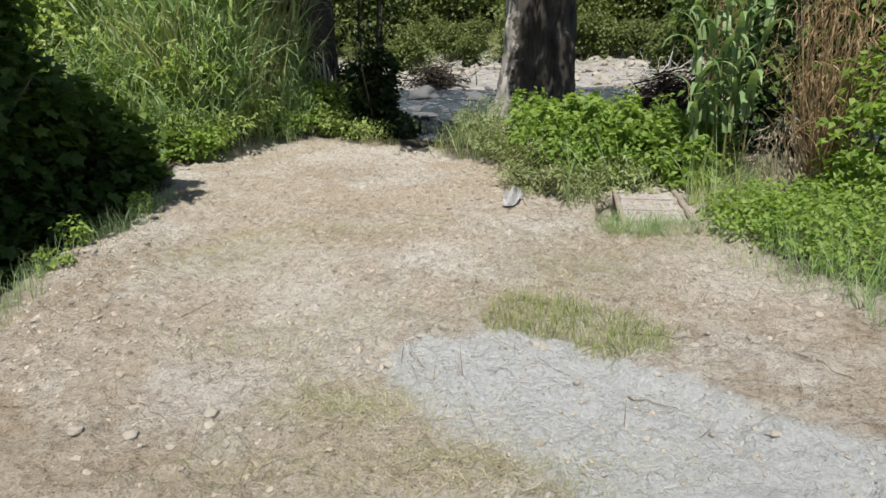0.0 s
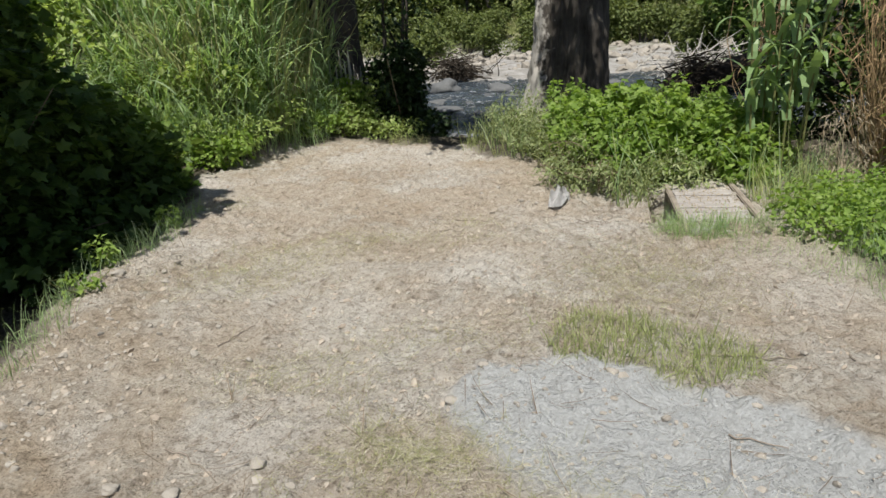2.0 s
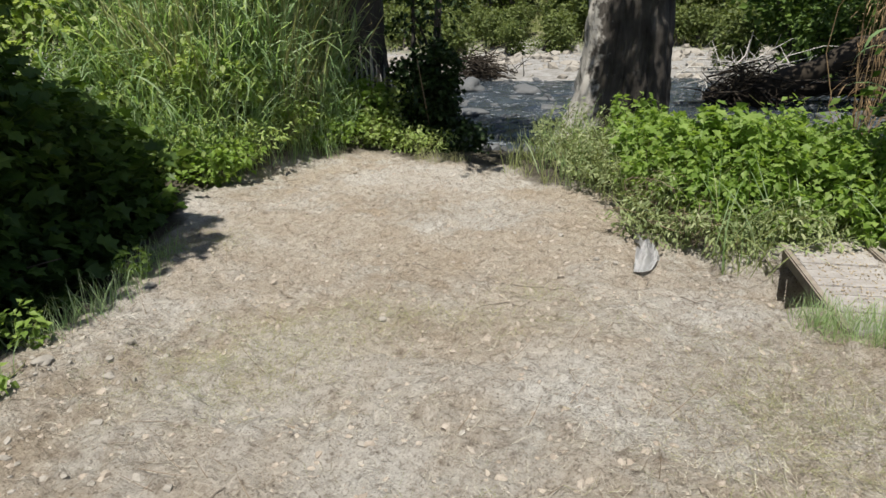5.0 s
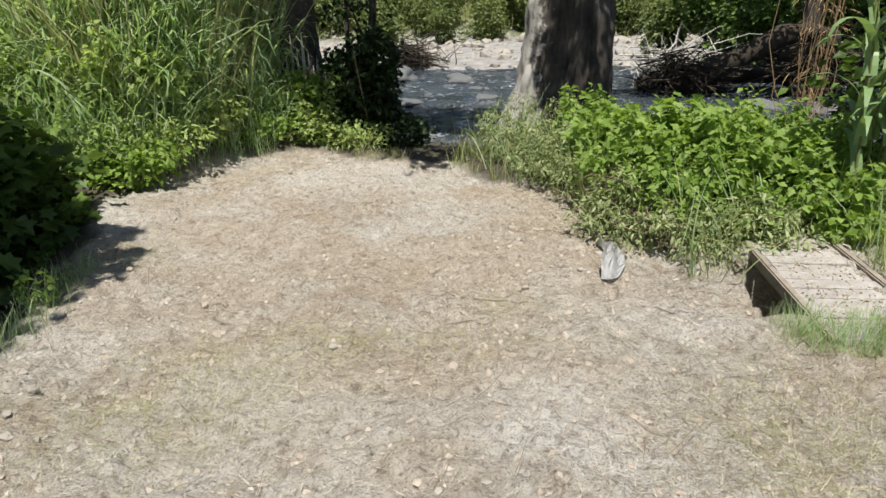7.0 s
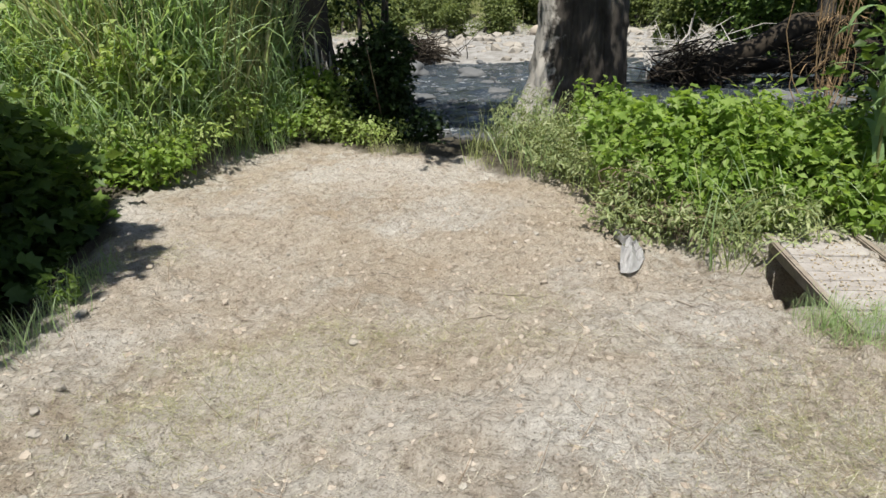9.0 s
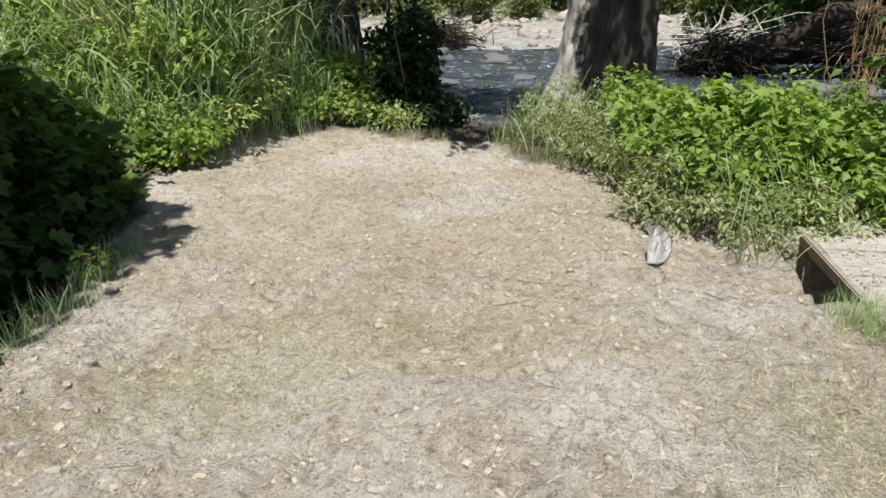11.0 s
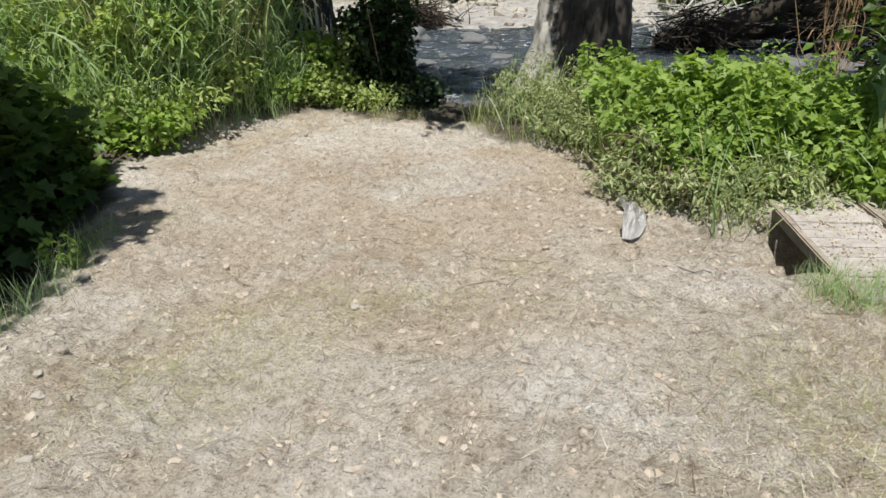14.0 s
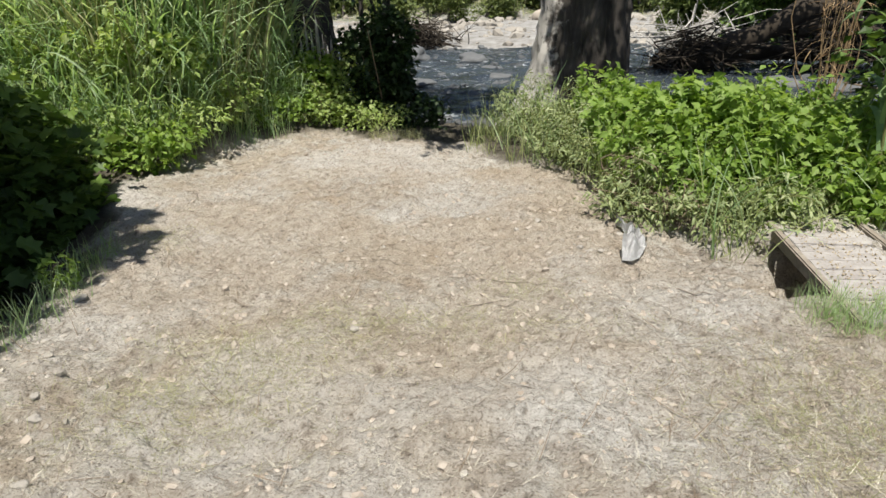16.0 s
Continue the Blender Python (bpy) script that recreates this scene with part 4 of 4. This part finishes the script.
grid = []
for j in range(25):
    t = j / 24
    row = []
    width = 0.10 * (0.55 + 0.45 * math.sin(math.pi * min(1.0, 0.2 + t * 1.1))) * (1 - t) ** 0.45 * min(1.0, 0.4 + 3 * t) + 0.012
    mid = 0.075 * math.sin(t * 2.5) - 0.05 * t * t * t
    for i in range(11):
        u = i / 10
        curl = 0.07 * max(0.0, 0.35 - u) / 0.35 * math.sin(math.pi * min(1.0, t * 1.5)) if t < 0.67 else 0.0
        crease = 0.016 * math.sin(u * 11 + t * 13) + 0.010 * math.sin(t * 31 - u * 5)
        row.append(bm.verts.new((mid + (u - 0.5) * width, 0.60 * t, 0.012 + (0.055 * math.sin(math.pi * u) * (1 - t) + curl + crease) * min(1.0, t * 5))))
    grid.append(row)
for j in range(24):
    for i in range(10):
        bm.faces.new((grid[j][i], grid[j][i + 1], grid[j + 1][i + 1], grid[j + 1][i]))
bmesh.ops.solidify(bm, geom=bm.faces[:], thickness=0.003)
me = bpy.data.meshes.new("plastic_scrap")
bm.to_mesh(me)
bm.free()
me.materials.append(SCRAP)
scrap = new("plastic_scrap", me)
scrap.matrix_basis = pose(0.905, 5.38, float(land(0.94, 5.6)) - 0.012, 0, 0, 0) @ Matrix.Diagonal((1.3, 1.1, 1.5, 1))
tagged(scrap, "crumpled pale grey plastic film lying in the dirt", "scrap")
for lx, ly, a in ((0.90, 6.12, 20), (0.84, 6.16, 75), (1.0, 5.86, 130)):
    leaf = new("dead_leaf", Build().put(LEAF[0] * 0.075, LEAF[1]).mesh("dead_leaf", DRIFT))
    leaf.matrix_basis = pose(lx, ly, float(land(lx, ly)) + 0.012, 8, 0, a)
    tagged(leaf, "dark curled dead leaf lying on the dirt", "leaf", "dead leaves by the scrap")


# ---- stones on the earth ----
for sx, sy, s in ((-1.72, 3.60, 0.062), (-0.40, 1.75, 0.05), (0.05, 1.99, 0.055), (1.02, 2.03, 0.025), (-0.17, 1.77, 0.05), (-1.5, 3.75, 0.035), (-1.2, 3.29, 0.04), (0.69, 2.45, 0.045), (0.78, 2.73, 0.035),
                  (1.34, 2.75, 0.035), (2.27, 2.15, 0.04), (-0.42, 4.50, 0.045), (0.52, 4.03, 0.05), (0.73, 4.13, 0.035), (-1.15, 3.63, 0.035), (-1.43, 3.65, 0.04), (-1.62, 4.0, 0.03), (-1.9, 4.6, 0.06), (0.9, 3.9, 0.03), (-1.3, 2.6, 0.035), (-0.75, 2.2, 0.04)):
    rock("stone", sx, sy, s * 0.7, STONE, "pale rounded stone lying on the dirt", "stone", "loose stones", 0.42, int(rng.integers(0, 5)), None, 0.8)


def bare(x, y):
    return (x > left_edge(y) + 0.02) & ((y < rim(x) - 0.03) | (x > 1.75) & (y < 4.3)) & (x < np.interp(y, [3, 3.5, 4.0, 4.3, 5, 9], [3.4, 3.1, 2.45, 1.9, 1.72, 1.3]))


b = Build()
x, y = region(15000, -2.4, 3.4, 0.7, 8.6, lambda x, y: bare(x, y) & ((x < 0.75) | (y > 2.9)) & (fbm(x, y, 2.4, 3, 93) > -0.45))
size = 0.005 + 0.021 * rng.uniform(0, 1, len(x)) ** 4
scatter_stones(b, on_land(x, y) - np.stack((0 * size, 0 * size, size * 0.3), 1), size)
tagged(new("dirt_clods", b.mesh("dirt_clods", CLOD)), "small tan clods scattered over the earth", "clods", kind="stuff")
b = Build()
x, y = region(4200, -2.1, -0.7, 1.0, 4.6, lambda x, y: (x > left_edge(y)) & (x < left_edge(y) + 0.9 * rng.uniform(0, 1, len(x)) ** 1.5))
scatter_stones(b, on_land(x, y, -0.003), 0.004 + 0.020 * rng.uniform(0, 1, len(x)) ** 4)
x, y = region(2600, 0.65, 3.6, 0.4, 2.95, lambda x, y: (y < np.interp(x, [0.6, 0.75, 1.15, 1.9, 2.7, 6], [2.35, 2.75, 2.9, 2.65, 2.1, 0.2])) & (y > np.interp(x, [0.6, 1.0, 1.5, 2.2, 6], [2.4, 1.98, 1.68, 1.0, -1.5])))
scatter_stones(b, on_land(x, y), 0.003 + 0.014 * rng.uniform(0, 1, len(x)) ** 4)
x, y = region(700, -2.0, 2.2, 1.6, 6.0, lambda x, y: bare(x, y) & (fbm(x, y, 1.1, 3, 99) > -0.05))
scatter_stones(b, on_land(x, y, -0.004), 0.008 + 0.022 * rng.uniform(0, 1, len(x)) ** 2.5)
tagged(new("gravel", b.mesh("gravel", STONE)), "loose grey gravel and pebbles", "gravel", kind="stuff")

# straw and mown grass lying about
b = Build()
for cx, cy, rx, ry, k in ((0.62, 2.1, 0.35, 0.2, 420), (1.2, 1.8, 0.5, 0.25, 420), (0.0, 2.65, 0.5, 0.25, 260), (-0.35, 2.4, 0.4, 0.2, 200), (1.5, 3.9, 0.55, 0.6, 900), (1.2, 3.4, 0.6, 0.4, 500), (-0.8, 4.15, 0.6, 0.4, 800), (-1.1, 3.4, 0.5, 0.3, 260),
                         (0.4, 3.2, 0.8, 0.3, 350), (0.2, 4.6, 0.9, 0.35, 420), (-2.2, 5.6, 0.25, 0.4, 220), (0.9, 6.6, 0.35, 0.3, 150), (-0.3, 3.6, 0.5, 0.2, 160)):
    k = int(k * 3)
    p = on_land(cx + rng.normal(0, rx * 0.6, k), cy + rng.normal(0, ry * 0.6, k), 0.006)
    lying(b, p, 0.02 + 0.075 * rng.uniform(0, 1, k) ** 1.5)
x, y = region(16000, -2.4, 3.2, 0.8, 8.5, lambda x, y: bare(x, y) & (fbm(x, y, 1.6, 3, 95) > 0.1))
lying(b, on_land(x, y, 0.005), 0.012 + 0.055 * rng.uniform(0, 1, len(x)) ** 2)
tagged(new("straw", b.mesh("straw", STRAW)), "dry straw and mown grass lying on the earth", "straw", kind="stuff")
b = Build()
for cx, cy, rx, ry, k in ((0.62, 2.1, 0.35, 0.2, 900), (1.25, 1.75, 0.55, 0.25, 900), (0.0, 2.65, 0.45, 0.2, 500), (1.55, 3.9, 0.5, 0.6, 2000), (-0.8, 4.15, 0.5, 0.35, 900), (0.1, 4.55, 0.8, 0.2, 400), (0.5, 3.0, 0.6, 0.2, 300), (0.5, 1.6, 0.6, 0.2, 400), (-1.0, 3.75, 0.45, 0.25, 700), (-0.45, 4.5, 0.3, 0.15, 350), (0.35, 5.0, 0.22, 0.15, 200), (-2.0, 5.5, 0.2, 0.35, 350)):
    k = int(k * 1.1)
    lying(b, on_land(cx + rng.normal(0, rx * 0.6, k), cy + rng.normal(0, ry * 0.6, k), 0.011), rng.uniform(0.03, 0.11, k))
tagged(new("mown_grass", b.mesh("mown_grass", BLADE_DRY)), "matted yellow-green mown grass on the earth", "grass", kind="stuff")
b = Build()
x, y = region(9000, -2.4, 3.2, 0.8, 8.5, lambda x, y: bare(x, y) & (fbm(x, y, 1.8, 3, 97) > 0.25))
k = 2600
lying(b, on_land(rng.normal(1.5, 0.38, k), rng.normal(3.9, 0.5, k), 0.006), rng.uniform(0.02, 0.12, k))
lying(b, on_land(x, y, 0.004), 0.015 + 0.10 * rng.uniform(0, 1, len(x)) ** 3)
x, y = region(14000, -2.3, 3.0, 0.9, 8.4, lambda x, y: bare(x, y) & (fbm(x, y, 2.8, 3, 96) > -0.1))
lying(b, on_land(x, y, 0.004), 0.012 + 0.045 * rng.uniform(0, 1, len(x)) ** 1.5)
x, y = region(1500, -2.0, 3.0, 1.2, 7.5, bare)
lying(b, on_land(x, y, 0.007), 0.06 + 0.18 * rng.uniform(0, 1, len(x)) ** 2)
tagged(new("twig_litter", b.mesh("twig_litter", TWIG)), "broken brown stalks littering the earth", "litter", kind="stuff")
# low live grass: the tuft by the gravel, thin patches, the left edge
x, y = region(5200, 0.9, 2.05, 2.55, 3.45, lambda x, y: ((x - 1.48 + (y - 3.0) * 0.55) / 0.45) ** 2 + ((y - 3.02) / 0.30) ** 2 < 1 + 0.7 * fbm(x, y, 4, 3, 81))
grass_patch("grass_tuft", "low grass tuft at the edge of the gravel", on_land(x, y), rng.uniform(0.04, 0.15, len(x)), TUFT_BLADES, BLADE_TURF, 1.0)
x, y = region(6500, -2.35, -1.2, 1.8, 5.3, lambda x, y: (np.abs(x - left_edge(y) + 0.08) < 0.18 * rng.uniform(0, 1, len(x)) ** 0.7) & (fbm(x, y, 2.5, 2, 83) > -0.3))
grass_patch("edge_grass", "grass along the edge of the shaded ditch", on_land(x, y), rng.uniform(0.06, 0.28, len(x)), BLADES, BLADE, 0.4)
x, y = region(1500, -1.5, -0.6, 8.2, 8.9, lambda x, y: ((x + 1.05) / 0.32) ** 2 + ((y - 8.4) / 0.16) ** 2 < 1 + fbm(x, y, 5, 2, 87))
grass_patch("rim_grass", "short dry grass on the rim above the river path", on_land(x, y), rng.uniform(0.06, 0.2, len(x)), BLADES, BLADE_DRY, 0.3)
x, y = region(1800, 0.1, 1.7, 1.3, 2.4, lambda x, y: (fbm(x, y, 3.5, 3, 85) > 0.1) & (y < 2.35 - 0.55 * (x - 0.5)))
grass_patch("thin_grass", "thin grass growing through the gravel edge", on_land(x, y), rng.uniform(0.04, 0.10, len(x)), BLADES, BLADE_DRY, 0.7)
for wx, wy, h in ((-1.95, 3.75, 0.16), (-2.1, 4.75, 0.15), (-1.75, 3.3, 0.10)):
    shrub("weed_clump", (wx, wy, float(land(wx, wy))), "small green weed at the edge of the ditch", "weeds", [((0, 0, h * 0.7), (0.11, 0.10, h * 0.7))], 9000, 0.045, LEAF, LEAF_HERB, STEM, 0.003, "weeds by the ditch")

# fallen twigs
for tx, ty, a, l in ((1.95, 2.98, 4, 0.42), (2.35, 3.05, 100, 0.14), (2.62, 2.75, -50, 0.30), (1.85, 2.35, -10, 0.2), (0.25, 5.1, -8, 0.45), (-0.5, 5.35, -6, 0.4), (0.2, 4.8, 3, 0.3), (0.95, 5.3, 95, 0.22), (1.2, 5.0, -20, 0.3), (-0.2, 1.95, -25, 0.35), (-0.55, 2.95, 70, 0.25), (-2.35, 7.45, 40, 0.3)):
    n = 9
    t = np.linspace(-0.5, 0.5, n)
    px, py = tx + l * t * math.cos(radians(a)), ty + l * t * math.sin(radians(a))
    w = l * (rng.normal(0, 0.12) * (t * t - 0.1) + rng.normal(0, 0.02, n))
    px, py = px - w * math.sin(radians(a)), py + w * math.cos(radians(a))
    bd = Build().tube(on_land(px, py, 0.007), np.linspace(0.0042, 0.0022, n), 5)
    tagged(new("twig", bd.mesh("twig", BEAM, True)), "thin dry brown twig lying on the dirt", "twig", "fallen twigs")

# ---- the river and beyond ----
for sx, sy, s, fl in ((-3.9, 23.5, 0.85, 0.75), (-2.0, 23.2, 0.55, 0.7), (-2.2, 15.4, 0.33, 0.7), (-1.8, 16.8, 0.3, 0.6), (-2.7, 18.3, 0.5, 0.5), (-0.9, 19.5, 0.4, 0.5), (0.2, 22.0, 0.6, 0.5), (-3.4, 20.2, 0.4, 0.5), (-1.3, 21.2, 0.35, 0.5), (-5.2, 22.4, 0.7, 0.5),
                      (4.4, 17.2, 0.45, 0.5), (5.4, 18.0, 0.5, 0.6), (6.4, 17.3, 0.6, 0.5), (7.6, 18.4, 0.5, 0.6), (3.4, 18.2, 0.35, 0.5), (-1.6, 14.3, 0.25, 0.5), (-0.4, 17.0, 0.3, 0.5), (1.6, 24.0, 0.5, 0.5)):
    rock("boulder", sx, sy, s * 0.8, BOULDER, "wet grey boulder in the river", "boulder", "river boulders", 0.35, int(rng.integers(0, 5)), -0.92, fl)
b = Build()
k = 900
x, y = rng.uniform(-9, 9, k), rng.uniform(12.5, 27, k)
scatter_stones(b, np.stack((x, y, np.maximum(land(x, y), -0.95)), 1), rng.uniform(0.05, 0.22, k))
tagged(new("river_stones", b.mesh("river_stones", BOULDER)), "wet cobbles breaking the water", "stones", kind="stuff")
b = Build()
k = 1800
x, y = rng.uniform(-16, 18, k), rng.uniform(27, 41, k)
scatter_stones(b, on_land(x, y), 0.06 + 0.3 * rng.uniform(0, 1, k) ** 4)
tagged(new("bar_cobbles", b.mesh("bar_cobbles", STONE)), "pale cobbles on the gravel bar", "stones", kind="stuff")
# a rock shape stands for the eroded tan bank beyond the river
rock("bank_rock", -0.2, 37.0, 0.5, CLOD, "rock shape standing for a pale tan eroded bank", "boulder", "", 0.2, 2, None, 1.2)


def drift_log(pts, r0, r1, label):
    pts = np.asarray(pts, float)
    t = np.linspace(0, 1, 24)
    seg = np.linspace(0, 1, len(pts))
    path = np.stack([np.interp(t, seg, pts[:, i]) for i in range(3)], 1)
    path[1:-1] += rng.normal(0, 0.03, (22, 3))
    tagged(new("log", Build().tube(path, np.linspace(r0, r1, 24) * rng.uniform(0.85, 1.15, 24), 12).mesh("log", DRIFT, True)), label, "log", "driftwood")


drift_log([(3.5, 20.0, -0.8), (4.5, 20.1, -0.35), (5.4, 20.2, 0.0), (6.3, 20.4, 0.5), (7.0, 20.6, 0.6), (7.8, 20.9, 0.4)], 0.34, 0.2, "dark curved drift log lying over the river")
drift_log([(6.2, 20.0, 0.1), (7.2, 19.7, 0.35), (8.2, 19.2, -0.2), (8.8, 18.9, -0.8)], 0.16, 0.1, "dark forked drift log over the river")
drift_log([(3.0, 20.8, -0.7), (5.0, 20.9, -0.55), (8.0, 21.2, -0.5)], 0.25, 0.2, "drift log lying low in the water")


def brush_pile(place, size, label, k, material=DRIFT):
    ob = thing("brush_pile", place, label, "driftwood", "driftwood")
    b = Build()
    for _ in range(k):
        c = rng.normal(0, 0.45, 3) * np.asarray(size)
        c[2] = abs(c[2])
        d = rng.normal(0, 1, 3)
        d[2] = abs(d[2]) * 0.5
        d *= rng.uniform(0.3, 0.8) / np.linalg.norm(d) * size[0]
        b.tube(np.stack((c - d, c + rng.normal(0, 0.08, 3), c + d * 0.8)), np.array((0.022, 0.016, 0.005)) * rng.uniform(0.3, 1.3), 4)
    tagged(part("branch", b, material, ob), kind="stuff")


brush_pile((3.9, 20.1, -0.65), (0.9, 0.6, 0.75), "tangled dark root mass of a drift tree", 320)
brush_pile((4.3, 21.5, -0.5), (1.6, 0.8, 0.8), "pale bare branches piled on the gravel bar", 130, PALE_BARK)
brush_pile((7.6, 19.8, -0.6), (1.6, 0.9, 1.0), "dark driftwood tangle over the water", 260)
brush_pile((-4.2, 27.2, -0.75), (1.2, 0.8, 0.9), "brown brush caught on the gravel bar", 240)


def far_shrub(seed, tall, leaf_mat=None):
    ob = thing("far_shrub", (0, 0, 0), "green riverside shrub on the far bank" if tall < 2 else "green tree on the far bank", "shrub" if tall < 2 else "tree", "far bank growth")
    blobs = [((rng.normal(0, 0.5) * tall * 0.5, rng.normal(0, 0.3) * tall * 0.4, tall * rng.uniform(0.25, 0.85)), tuple(tall * rng.uniform(0.22, 0.42, 3))) for _ in range(8)]
    stems(ob, BARK, (0, 0, 0), [c for c, r in blobs[:4]], 0.04 * tall, 5)
    b = Build()
    foliage(b, blobs, 2600 / tall ** 2, 0.10 * tall ** 0.7, SMALL)
    part("foliage", b, leaf_mat or (LEAF_FAR if seed % 3 else LEAF_POPLAR), ob)
    return ob


protos = [far_shrub(1, 1.7), far_shrub(2, 1.9), far_shrub(4, 4.2), far_shrub(3, 6.5), far_shrub(5, 5.5), far_shrub(7, 3.6, LEAF_VINE)]
spots = [(0, -6.5, 32.0), (1, -4.2, 36.5), (0, -2.2, 39.0), (0, 2.4, 41), (1, 5.5, 40.5), (0, 8.5, 40), (1, 11.5, 40), (0, -8.5, 39.5), (1, -11.5, 41), (1, 14, 42), (0, -5.8, 41), (0, 1, 43)]
spots += [(5, 9.5, 30), (2, 12.5, 29), (1, 7.6, 31.5), (2, 15, 31), (5, 10.8, 26.5), (5, 8.9, 27.5), (5, 7.6, 25.2), (5, 9.6, 24.6), (5, 6.6, 26.6), (5, 11.6, 24.5), (2, 13.5, 26), (2, 18, 30), (0, 5.0, 28.5), (5, 7.0, 28.5)]
spots += [(i % 2, -24 + i * 1.1 + rng.normal(0, 0.5), rng.uniform(39.5, 45)) for i in range(46)]
spots += [(2, rng.uniform(-22, 24), rng.uniform(43, 50)) for _ in range(34)] + [(3 + i % 2, -30 + i * 2.3 + rng.normal(0, 0.8), rng.uniform(50, 66)) for i in range(28)]
spots += [(3 + i % 2, -60 + i * 5.2 + rng.normal(0, 1.5), rng.uniform(68, 95)) for i in range(24)]
for i, (w, sx, sy) in enumerate(spots):
    ob = copy_thing(protos[w], pose(sx, sy, float(land(sx, sy)) - 0.05, 0, 0, rng.uniform(0, 360)))
    ob.scale = (rng.uniform(0.8, 1.25),) * 3
for o in protos:
    for c in list(o.children):
        bpy.data.objects.remove(c)
    bpy.data.objects.remove(o)
x, y = region(6000, -25, 28, 39, 60, lambda x, y: fbm(x, y, 0.3, 2, 91) > -0.5)
grass_patch("far_bank_grass", "rough yellow-green grass on the far bank", on_land(x, y), rng.uniform(0.5, 1.2, len(x)), TUFT_BLADES, BLADE_DRY, 0.4)
